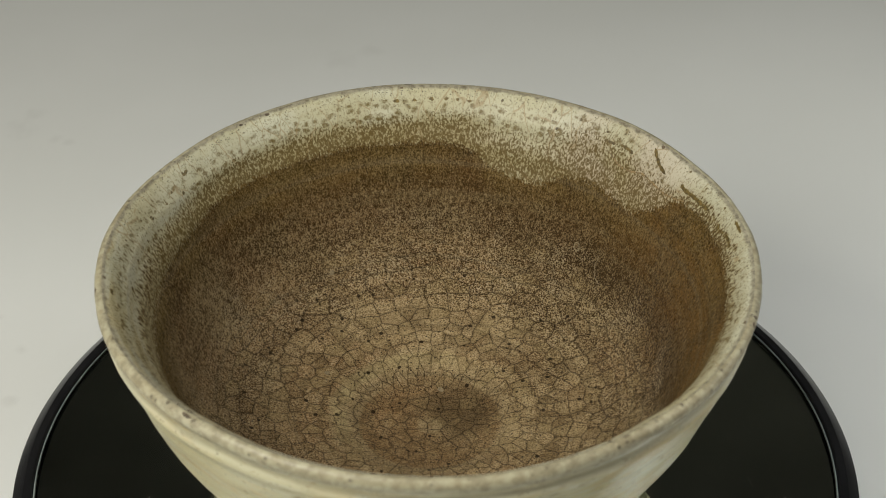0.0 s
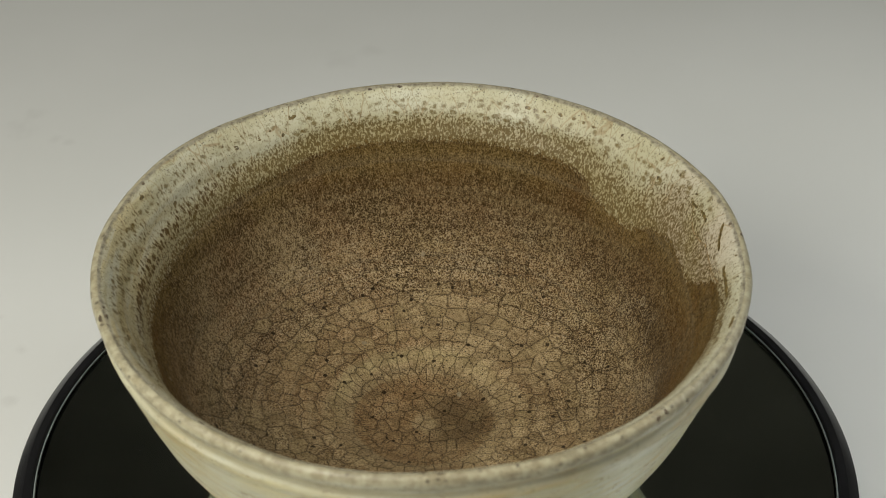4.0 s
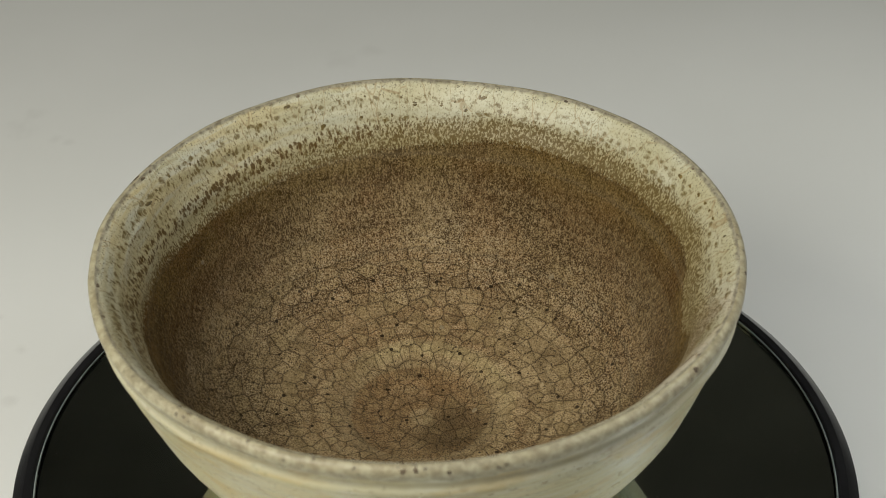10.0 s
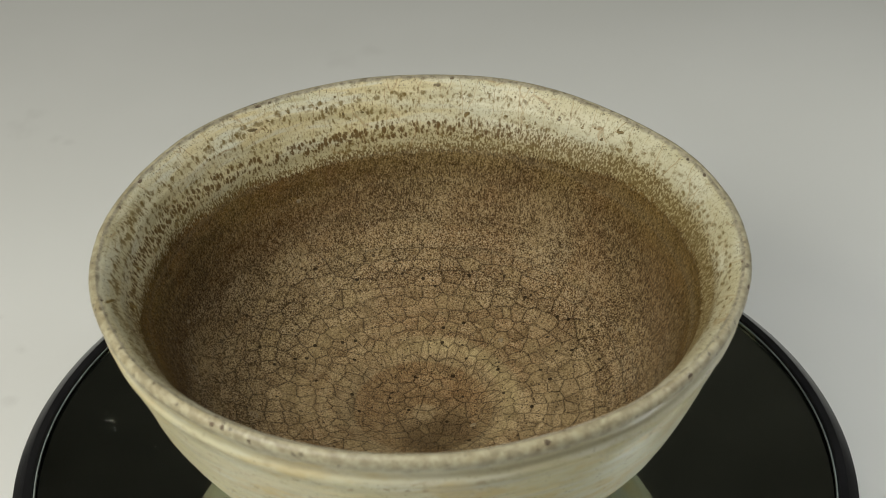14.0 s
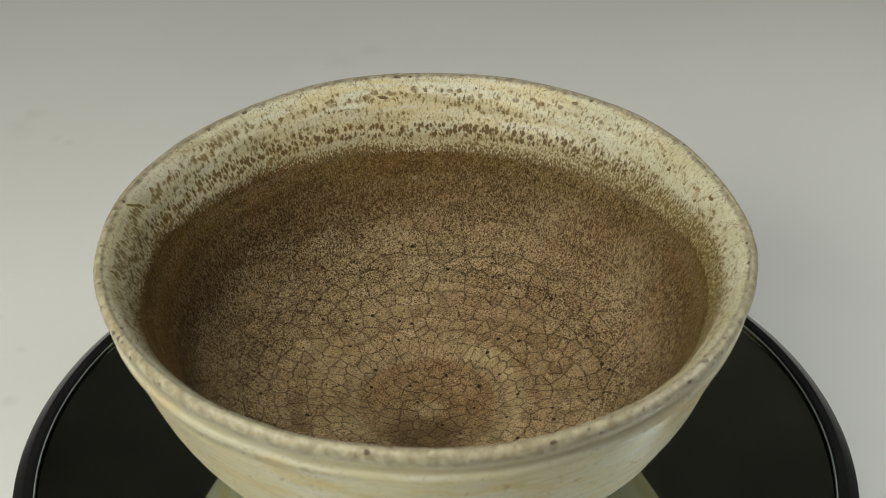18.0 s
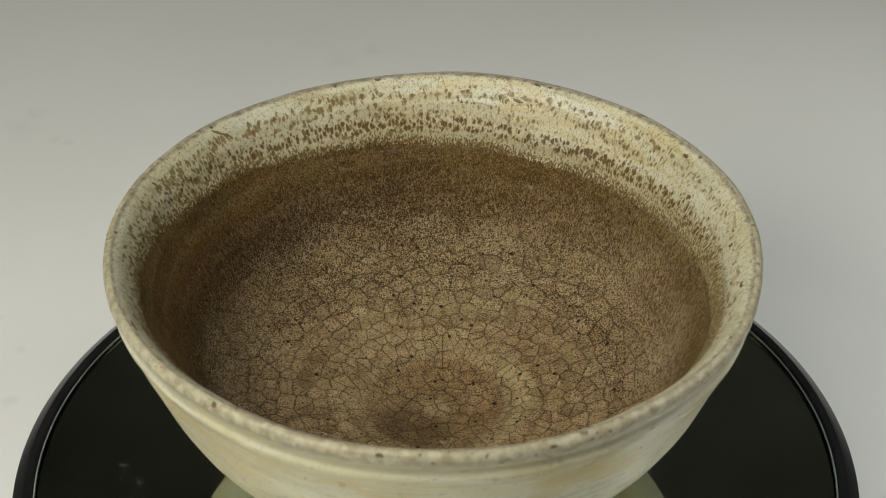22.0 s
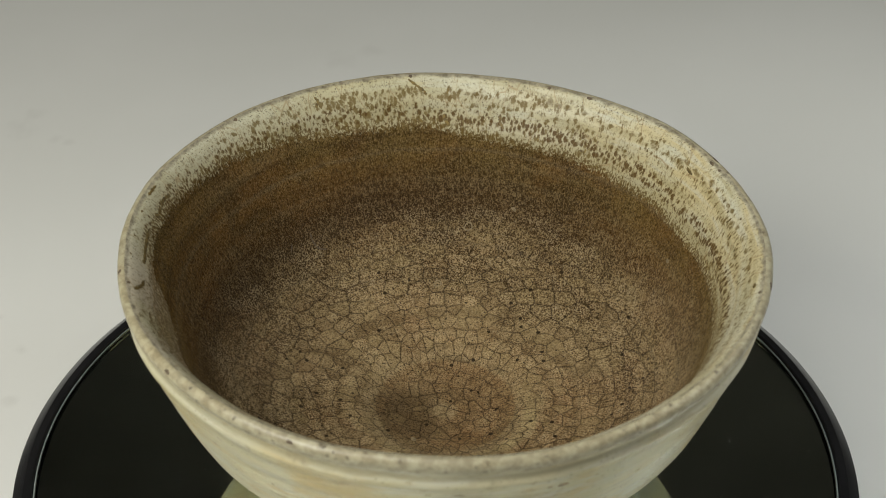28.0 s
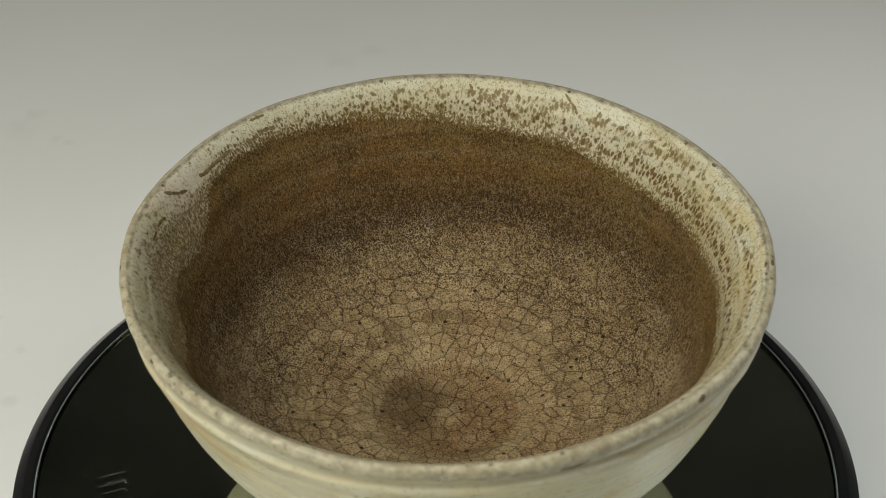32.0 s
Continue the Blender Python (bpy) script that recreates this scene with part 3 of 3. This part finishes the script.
# ---- the room ----
def room():
    me = bpy.data.meshes.new("ground")
    bm = bmesh.new()
    bmesh.ops.create_cube(bm, size=1.0, matrix=Matrix.Translation((0, 0.25, -0.02)) @ Matrix.Diagonal((2.4, 2.0, 0.04, 1)))
    bm.to_mesh(me)
    bm.free()
    me.materials.append(SHEET)
    tagged(new("table_top", me), "white paper-covered table top with faint smudges", "table", kind="structure")
    for name, centre, size in (("wall_north", (0, 1.65, 1.1), (3.2, 0.1, 4.4)), ("wall_south", (0, -1.65, 1.1), (3.2, 0.1, 4.4)), ("wall_east", (1.65, 0, 1.1), (0.1, 3.4, 4.4)),
                               ("wall_west", (-1.65, 0, 1.1), (0.1, 3.4, 4.4)), ("ceiling", (0, 0, 3.35), (3.4, 3.4, 0.1)), ("floor", (0, 0, -1.15), (3.4, 3.4, 0.1))):
        me = bpy.data.meshes.new(name)
        bm = bmesh.new()
        bmesh.ops.create_cube(bm, size=1.0, matrix=Matrix.Translation(centre) @ Matrix.Diagonal((*size, 1)))
        bm.to_mesh(me)
        bm.free()
        me.materials.append(CHARCOAL)
        tagged(new(name, me), "plain dark matt surface of the dim studio", name.split("_")[0], kind="structure")


room()


# ---- the turntable ----
def turntable():
    base = new("turntable")
    base.location = (0, 0, 0)
    tagged(base, "round glossy black turntable with dusty mirrored glass top", "turntable")
    g = GLASS
    part("housing", lathe("housing", [(0.0, 0.0005), (0.090, 0.0005), (0.094, 0.002), (0.0993, g - 0.010), (0.1, g - 0.0050), (0.1004, g - 0.0030), (0.1002, g - 0.0020), (0.0980, g - 0.0003),
                                      (0.0975, g), (0.0958, g), (0.0954, g - 0.0004), (0.0953, g - 0.0045), (0.0, g - 0.0045)], BLACK), base, "glossy black round housing with a sloped edge")
    plate = part("glass_plate", lathe("glass_plate", [(0.0, -0.0020), (0.0945, -0.0020), (0.0947, -0.0018), (0.0947, -0.0002), (0.0945, 0.0), (0.0, 0.0)], GLASS_CLEAR), base, "clear polished glass disc with a bevelled edge")
    plate.location = (0, 0, g)
    plate.visible_shadow = False
    part("mirror_back", lathe("mirror_back", [(0.0, -0.0042), (0.0944, -0.0042), (0.0944, -0.0021), (0.0, -0.0021)], SILVER), plate, "silvered mirror layer under the glass")
    part("glass_edge", lathe("glass_edge", [(0.09475, -0.0020), (0.0951, -0.0020), (0.0951, -0.0003), (0.0949, -0.0001), (0.09475, -0.0001)], GROUND_EDGE, closed=True), plate, "pale ground edge of the glass disc")
    rng = random.Random(4)
    verts, faces = [], []
    for _ in range(230):
        r, a, size = 0.093 * math.sqrt(rng.random()), rng.random() * 2 * math.pi, rng.choice((0.00009, 0.0001, 0.00012, 0.00017))
        x, y, k = r * math.cos(a), r * math.sin(a), len(verts)
        verts += [(x + size, y, 0.0001), (x, y + size * rng.uniform(0.6, 1.8), 0.0001), (x - size, y, 0.0001), (x, y - size, 0.0001), (x, y, 0.0001 + size), (x, y, 0.00001)]
        faces += [(k + i, k + (i + 1) % 4, k + 4) for i in range(4)] + [(k + (i + 1) % 4, k + i, k + 5) for i in range(4)]
    tagged(part("dust", mesh_from("dust", verts, faces, [DUST], False), plate, "scattered pale dust specks on the glass"), kind="stuff")
    # fibres: where they lie on the glass, their heading and length, mm
    for x, y, heading, length, curl in ((3.6, -82.5, 100, 2.4, 0.1), (35.9, 64.3, 74, 6.4, 0.05), (38.7, 63.0, 72, 6.4, 0.05), (71.4, -24.4, 120, 1.6, 0.9), (68.4, -17.6, 60, 1.8, 1.0), (-70.0, -16.3, 40, 1.5, 1.0), (74.4, -12.2, 80, 2.2, 0.5), (74.2, -9.2, 100, 2.2, 1.0), (-30, -74, 70, 1.5, 0.8), (56, 50, 10, 1.4, 0.9)):
        turn_ = radians(heading)
        verts, faces, px, py = [], [], x / 1000, y / 1000
        steps, thick = 10, 0.000035 if length > 2.3 else 0.000045
        for i in range(steps + 1):
            dx, dy = math.cos(turn_), math.sin(turn_)
            verts += [(px - dy * thick, py + dx * thick, 0.00002), (px, py, 0.00002 + 1.6 * thick), (px + dy * thick, py - dx * thick, 0.00002)]
            if i:
                k = 3 * i
                faces += [(k - 3, k - 2, k + 1, k), (k - 2, k - 1, k + 2, k + 1), (k - 1, k - 3, k, k + 2)]
            px, py, turn_ = px + dx * length / 1000 / steps, py + dy * length / 1000 / steps, turn_ + curl * 1.6 / steps
        part("lint_fibre", mesh_from("lint_fibre", verts, faces, [DUST_DIM]), plate, "short pale fibre lying on the glass")
    return plate


PLATE = turntable()


# ---- the bowl ----
CREST = (70.4, 62.5)
INNER = [(0, 12.7), (5, 12.6), (10, 12.8), (15, 13.9), (19, 15.5), (22, 16.7), (26, 17.2), (32, 18.0), (38, 19.4), (44, 22.0), (49, 25.6), (52.6, 29.6), (55.6, 35.4), (58.8, 43.2), (62.2, 51),
         (65.0, 56.3), (67.2, 59.6), (69.0, 61.6), CREST]
OUTER = [CREST, (71.3, 62.3), (71.9, 61.5), (71.9, 60.4), (71.3, 59.2), (70.65, 58.0), (70.4, 57.0), (70.6, 56.0), (70.75, 55.2), (70.4, 53.9), (69.3, 51.5), (67.7, 47.0), (65.8, 42.0), (63.6, 36.0), (60.8, 30.0),
         (56.8, 24.0), (50.0, 18.0), (41.0, 13.0), (32.5, 9.0), (28.8, 7.4)]
FOOT = [(28.8, 7.4), (28.0, 5.0), (28.2, 1.2), (27.4, 0.1), (24.6, 0.1), (23.8, 1.0), (22.6, 4.2), (18, 5.2), (0, 5.6)]


def rim_shape(a):
    """Radius and height by which the thrown rim departs from a true circle, mm."""
    wide = 0.02 * math.cos(2 * a) - 0.55 * math.sin(2 * a) - 0.10 * math.sin(3 * a) - 0.14 * math.cos(5 * a) - 0.14 * math.sin(5 * a) + 0.16 * math.sin(5 * a + 1.0) + 0.10 * math.sin(9 * a + 0.4)
    high = 0.60 + 0.35 * math.cos(a) + 0.05 * math.sin(a) + 0.20 * math.cos(2 * a) + 0.20 * math.sin(2 * a) - 0.16 * math.sin(3 * a) - 0.13 * math.cos(5 * a) + 0.11 * math.sin(5 * a) + 0.12 * math.sin(6 * a + 2.0) + 0.07 * math.sin(11 * a)
    return wide, high


def hand_made(r, z, a, inside):
    """One point of the bowl, metres, with the potter's unevenness."""
    wide, high = rim_shape(a)
    up = min(max((z - 8) / 54.0, 0), 1)
    x, y = math.cos(a), math.sin(a)
    dent = 0.35 * noise.noise((x * r * 0.06, y * r * 0.06, z * 0.10)) + 0.10 * noise.noise((x * r * 0.25, y * r * 0.25, z * 0.5))
    ring = (0.16 if inside else 0.07) * math.sin(z * 0.95 + 1.2 * noise.noise((x, y, 0))) * up if z < 58 else 0
    if inside and r < 46:
        z = z + dent
    else:
        r = r + dent * 0.8 + ring
    r = r + wide * up * up
    z = z + high * up * up
    return Vector((r * x, r * y, z)) / 1000


def bowl():
    base = new("tea_bowl")
    tagged(base, "crackled brown ceramic tea bowl with speckled cream glazed rim", "bowl")
    inner, run_in = smooth_line(INNER, 0.55)
    outer, run_out = smooth_line(OUTER, 0.55)
    line = [(r, z, True) for r, z in inner] + [(r, z, False) for r, z in outer[1:]]
    down = [run_in[-1] - s for s in run_in] + list(run_out[1:])
    turns, k = 540, len(line)
    verts, faces, slots = [], [], []
    for i in range(turns):
        a = 2 * math.pi * i / turns
        verts += [hand_made(r, z, a, inside) for r, z, inside in line]
    for i in range(turns):
        j = (i + 1) % turns
        for s in range(k - 1):
            faces.append((i * k + s, j * k + s, j * k + s + 1, i * k + s + 1))
            slots.append(0 if s < len(inner) - 1 else 1)
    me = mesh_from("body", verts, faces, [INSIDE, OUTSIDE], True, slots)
    for name, values in (("down", down), ("mid", [p[0] for p in line])):
        me.attributes.new(name, "FLOAT", "POINT").data.foreach_set("value", np.tile(np.array(values, np.float32), turns))
    bm = bmesh.new()
    bm.from_mesh(me)
    bmesh.ops.remove_doubles(bm, verts=[v for v in bm.verts if v.co.xy.length < 1e-4], dist=1e-3)
    bm.to_mesh(me)
    bm.free()
    part("body", me, base, "thrown wall, cream glaze outside and crackled brown inside")
    part("foot_ring", lathe("foot_ring", [(r / 1000, z / 1000) for r, z in FOOT], FOOT_CLAY), base, "low turned foot ring")
    inner, run_in = smooth_line(INNER, 0.25)
    down_in = run_in[-1] - run_in

    def skin(angle, down, lift):
        """The point of the inner surface at an angle and mm below the crest, lifted off it."""
        r = float(np.interp(-down, -down_in, inner[:, 0]))
        z = float(np.interp(-down, -down_in, inner[:, 1]))
        r2 = float(np.interp(-down - 0.4, -down_in, inner[:, 0]))
        z2 = float(np.interp(-down - 0.4, -down_in, inner[:, 1]))
        tx, tz = r - r2, z - z2
        size = math.hypot(tx, tz) or 1.0
        p = hand_made(r, z, angle, True)
        return p + Vector((-tz / size * math.cos(angle), -tz / size * math.sin(angle), tx / size)) * lift / 1000

    outer_fine, down_out = smooth_line(OUTER, 0.25)

    def outer_skin(angle, down, lift):
        """The same on the outer surface."""
        r, z = float(np.interp(down, down_out, outer_fine[:, 0])), float(np.interp(down, down_out, outer_fine[:, 1]))
        tx, tz = r - float(np.interp(down + 0.4, down_out, outer_fine[:, 0])), z - float(np.interp(down + 0.4, down_out, outer_fine[:, 1]))
        size = math.hypot(tx, tz) or 1.0
        return hand_made(r, z, angle, False) + Vector((tz / size * math.cos(angle), tz / size * math.sin(angle), -tx / size)) * lift / 1000

    def blob(name, mat, angle, down, wide, high, lean=0.0, thick=0.05, rng=random.Random(1), hollow=0.0, label="", outside=False):
        """A small irregular patch that lies on the glaze: sizes in mm, lean in degrees."""
        r = 70.0 if outside else float(np.interp(-down, -down_in, inner[:, 0]))
        touch = outer_skin if outside else skin
        k = 20
        wave = [rng.uniform(0, 6.28) for _ in range(3)]
        turn_, rough = radians(angle), [1 + 0.13 * math.sin(2 * math.pi * i / k * 2 + wave[0]) + 0.10 * math.sin(2 * math.pi * i / k * 3 + wave[1]) + 0.06 * math.sin(2 * math.pi * i / k * 5 + wave[2]) for i in range(k)]
        rings = (1.0, 0.88, 0.55, 0.0) if not hollow else (1.0, 0.9, (1 + hollow) / 2, hollow)
        lifts = (-0.04, thick * 0.5, thick, thick * 1.15) if not hollow else (-0.04, thick, thick, -0.04)
        verts, faces, c, s_ = [], [], math.cos(radians(lean)), math.sin(radians(lean))
        for size, lift in zip(rings, lifts):
            for i in range(k):
                b = 2 * math.pi * i / k
                u, v = wide / 2 * size * rough[i] * math.cos(b), high / 2 * size * rough[i] * math.sin(b)
                u, v = u * c - v * s_, u * s_ + v * c
                verts.append(touch(turn_ + u / r, max(down - v, 0.02), lift))
        for q in range(3):
            for i in range(k):
                j = (i + 1) % k
                faces.append((q * k + i, q * k + j, (q + 1) * k + j, (q + 1) * k + i))
        me = mesh_from(name, verts, faces, [mat])
        bm = bmesh.new()
        bm.from_mesh(me)
        bmesh.ops.remove_doubles(bm, verts=bm.verts, dist=2e-6)
        bmesh.ops.recalc_face_normals(bm, faces=bm.faces)
        bm.to_mesh(me)
        bm.free()
        return part(name, me, base, label)

    def trail(name, mat, points, wide, thick=0.03, rng=random.Random(2), label=""):
        """A wavering streak through points (degrees, mm below the crest) on the inner glaze."""
        marks = np.array(points, float)
        steps = max(8, len(points) * 6)
        t = np.linspace(0, len(points) - 1, steps)
        ang, dep = (np.interp(t, np.arange(len(points)), marks[:, i]) for i in (0, 1))
        for _ in range(3):
            ang[1:-1], dep[1:-1] = (ang[:-2] + 2 * ang[1:-1] + ang[2:]) / 4, (dep[:-2] + 2 * dep[1:-1] + dep[2:]) / 4
        x, y = np.radians(ang) * 67, dep
        dx, dy = np.gradient(x), np.gradient(y)
        run = np.hypot(dx, dy) + 1e-9
        phase = [rng.uniform(0, 6.28) for _ in range(3)]
        verts, faces = [], []
        for i in range(steps):
            end = min(1.0, (i + 0.25) / 2.5, (steps - 0.75 - i) / 2.5)
            half = wide / 2 * math.sqrt(end) * (1 + 0.22 * math.sin(i * 0.9 + phase[0]) + 0.16 * math.sin(i * 1.7 + phase[1]))
            for side, lift in ((-1.0, -0.04), (-0.8, thick * 0.5), (0.0, thick), (0.8, thick * 0.5), (1.0, -0.04)):
                px, py = x[i] - dy[i] / run[i] * half * side, y[i] + dx[i] / run[i] * half * side
                verts.append(skin(px / 67, max(py, 0.02), lift))
        for i in range(steps - 1):
            for j in range(4):
                faces.append((i * 5 + j, i * 5 + j + 1, i * 5 + j + 6, i * 5 + j + 5))
        me = mesh_from(name, verts, faces, [mat])
        bm = bmesh.new()
        bm.from_mesh(me)
        bmesh.ops.recalc_face_normals(bm, faces=bm.faces)
        bm.to_mesh(me)
        bm.free()
        return part(name, me, base, label)

    # wavering iron streaks: width in mm, then degrees and mm below the crest
    rng = random.Random(3)
    for wide, points in ((0.9, ((45.4, 5.3), (43.6, 5.3), (41.6, 5.8))), (0.95, ((37.4, 1.9), (35.8, 3.5), (34.1, 4.8), (31.7, 5.6))),
                         (1.1, ((26.7, 5.1), (25.1, 5.6), (22.5, 5.3), (20.3, 5.2), (18.0, 5.1), (16.1, 4.8))), (1.0, ((7.6, 4.7), (5.7, 4.6), (3.7, 5.1))),
                         (0.8, ((8.5, 1.1), (6.8, 1.2), (4.9, 1.3))), (0.9, ((49.3, 5.6), (47.8, 5.9), (46.6, 5.5)))):
        trail("iron_streak", IRON, points, wide, 0.03, rng)
    for wide, points in ((0.75, ((300, 1.4), (298.4, 3.1), (296.7, 4.6), (296.5, 5.6))),
                         (0.9, ((292.8, 10.4), (292.1, 12.0), (291.2, 13.0))), (0.8, ((298.9, 11.2), (297.4, 12.2))), (0.7, ((291.4, 3.1), (291.9, 5.3))),
                         (0.8, ((280.1, 9.7), (279.7, 11.4), (278.9, 12.5))), (0.7, ((270.6, 12.9), (270.3, 14.3))),
                         (0.7, ((260, 13.7), (258.8, 14.0), (258.5, 13.1)))):
        trail("iron_streak", IRON_OLIVE, points, wide, 0.02, rng)
    trail("glaze_edge", IRON_PALE, ((47.2, 8.0), (44.2, 10.1), (40.8, 10.1), (37.5, 8.7), (34.2, 9.2), (30.3, 9.6), (26.8, 9.0), (23.1, 7.3)), 0.45, 0.03, rng, "thin brown edge of the cream glaze")
    # round iron spots: degrees round the bowl, mm below the crest
    rng = random.Random(7)
    for angle, down in ((14.7, 5.5), (13.3, 5.2), (358.4, 3.6), (2.4, 4.1), (13.3, 1.6), (20.7, 1.9), (60.8, 6.7), (73.9, 2.8), (56.1, 3.1), (54.2, 5.5), (49.4, 3.7), (26.7, 1.4),
                        (155.7, 6.3), (147.6, 3.6), (218.3, 4.5), (215.4, 5.3), (211, 3.5), (209.9, 8.0), (181.9, 9.4), (204.5, 8.6), (164.4, 4.8), (152.8, 5.3), (150.3, 7.1),
                        (166.6, 9.2), (221.8, 4.5), (226.9, 4.9), (172.1, 4.0), (173.4, 9.0), (146.4, 3.5), (205.6, 8.4), (319.8, 3.1), (243.6, 7.3)):
        blob("iron_spot", IRON, angle, down, rng.uniform(0.6, 1.0), rng.uniform(0.6, 1.1), 0, 0.03, rng)
    # longer spots and dashes: degrees, mm below the crest, wide, high, lean
    for angle, down, wide, high, lean in ((10.9, 5.3, 1.7, 1.6, 0), (8.7, 5.0, 1.1, 1.2, 0), (62.3, 2.6, 0.8, 1.3, 10), (161.5, 6.3, 1.2, 1.3, 0),
                                          (231.2, 5.6, 3.4, 0.8, 10), (189, 2.5, 2.4, 0.8, 0), (182.4, 9.7, 1.0, 1.9, 20), (147, 3.7, 2.0, 1.0, -15)):
        blob("iron_streak", IRON, angle, down, wide, high, lean, 0.03, rng)
    # worn chips on the lip
    for angle, wide in ((227.7, 2.6), (123.5, 1.8), (225, 1.2), (129.6, 1.4), (36.0, 1.6), (299.4, 1.5), (261.4, 2.4), (270.4, 1.2), (95, 1.0), (186, 1.3), (338.4, 1.8)):
        blob("lip_chip", CHIP, angle, 0.7, wide * 0.75, 0.8, 0, 0.02, rng)
    # marks on the outside: degrees, mm below the crest, wide, high
    for angle, down, wide, high in ((164.6, 5.8, 6.5, 1.8), (188.9, 2.0, 2.0, 1.8), (32.5, 1.3, 1.6, 1.2), (338.6, 1.6, 1.2, 1.2), (340.5, 1.4, 1.1, 1.1), (345.5, 2.2, 0.9, 0.9), (88.3, 1.7, 1.4, 1.0), (61.5, 1.6, 1.5, 1.1), (228.2, 0.8, 2.4, 1.0)):
        blob("lip_chip", CHIP, angle, down, wide, high, 0, 0.02, rng, outside=True)
    for angle, down, wide, high in ((132.1, 13.3, 2.4, 1.5), (129.8, 13.1, 1.4, 0.8), (352.3, 11.5, 1.8, 0.7), (356.0, 11.0, 2.6, 0.7), (1.3, 11.8, 1.6, 1.0), (7.2, 10.4, 1.4, 1.0), (10.5, 11.0, 1.2, 0.8), (106.9, 15.2, 1.2, 0.7), (13.3, 11.2, 1.6, 0.9), (115.0, 12.5, 3.0, 0.6)):
        blob("iron_streak", IRON_PALE, angle, down, wide, high, 0, 0.02, rng, outside=True)
    # rings round burst bubbles
    for angle, down, wide in ((48.3, 32.8, 2.0), (285.9, 38.5, 2.3), (295.1, 54.0, 2.0)):
        blob("burst_bubble", LUMP, angle, down, wide, wide * 1.1, 0, 0.10, rng, 0.6, "small raised ring of a burst glaze bubble")
    # grains stuck in the glaze
    for angle, down, wide in ((119.2, 43.0, 1.3), (224.9, 26.3, 1.3), (274.0, 32.6, 1.5), (78.0, 82.0, 1.7), (150.0, 66.0, 1.3), (340.0, 60.0, 1.3)):
        blob("grit_grain", LUMP, angle, down, wide, wide * rng.uniform(0.7, 1.1), 20, 0.06, rng)
    # a hooked groove and a fine pale scratch in the wall
    trail("scratch", CHIP, ((330.2, 33.6), (330.3, 36.1), (329.2, 38.2), (327.2, 39.1)), 0.55, 0.04, rng, "dark hooked groove in the glaze")
    trail("scratch", LUMP, ((41.1, 32.0), (41.2, 34.8), (39.8, 37.5), (37.7, 38.5)), 0.25, 0.04, rng, "fine pale scratch")
    blob("scratch", CHIP, 337.0, 35.0, 0.4, 2.6, 30, 0.05, rng)
    # row of olive dabs under the lip
    for angle, down, wide in ((96.3, 4.0, 1.5), (92.5, 3.9, 1.1), (88.9, 3.6, 1.3), (85.8, 3.5, 1.2), (83.4, 3.6, 1.0), (80.9, 3.8, 1.1)):
        blob("olive_spot", IRON_OLIVE, angle, down, wide, wide * 0.75, 0, 0.015, rng)
    trail("iron_streak", IRON_OLIVE, ((320.2, 2.3), (319.7, 3.5), (320.4, 4.9)), 0.7, 0.02, rng)
    blob("iron_streak", IRON, 213.4, 6.2, 0.8, 1.7, 20, 0.03, rng)
    return base


BOWL = bowl()


# ---- what turns ----
TURN = [0.00, 7.16, 14.52, 21.86, 29.24, 36.72, 44.36, 51.90, 58.40, 64.37, 70.80, 78.14, 86.34, 94.67, 102.60, 110.21, 117.43, 124.23, 131.83, 139.32, 146.16, 152.85,
        160.17, 167.70, 174.94, 181.81, 188.84, 195.86, 203.22, 211.13, 219.31, 227.55, 235.47]


def motions():
    """The disc turns clockwise, seen from above, and carries the bowl, which stands a little off its middle."""
    walk(PLATE, [(t, pose(0, 0, GLASS, 0, 0, -a)) for t, a in enumerate(TURN)])
    off = Vector((-0.00125, -0.0031, 0.0))
    rows = []
    for t, a in enumerate(TURN):
        m = pose(0, 0, GLASS, 0, 0, -a)
        rows.append((t, m @ Matrix.Translation(off)))
    walk(BOWL, rows)


motions()
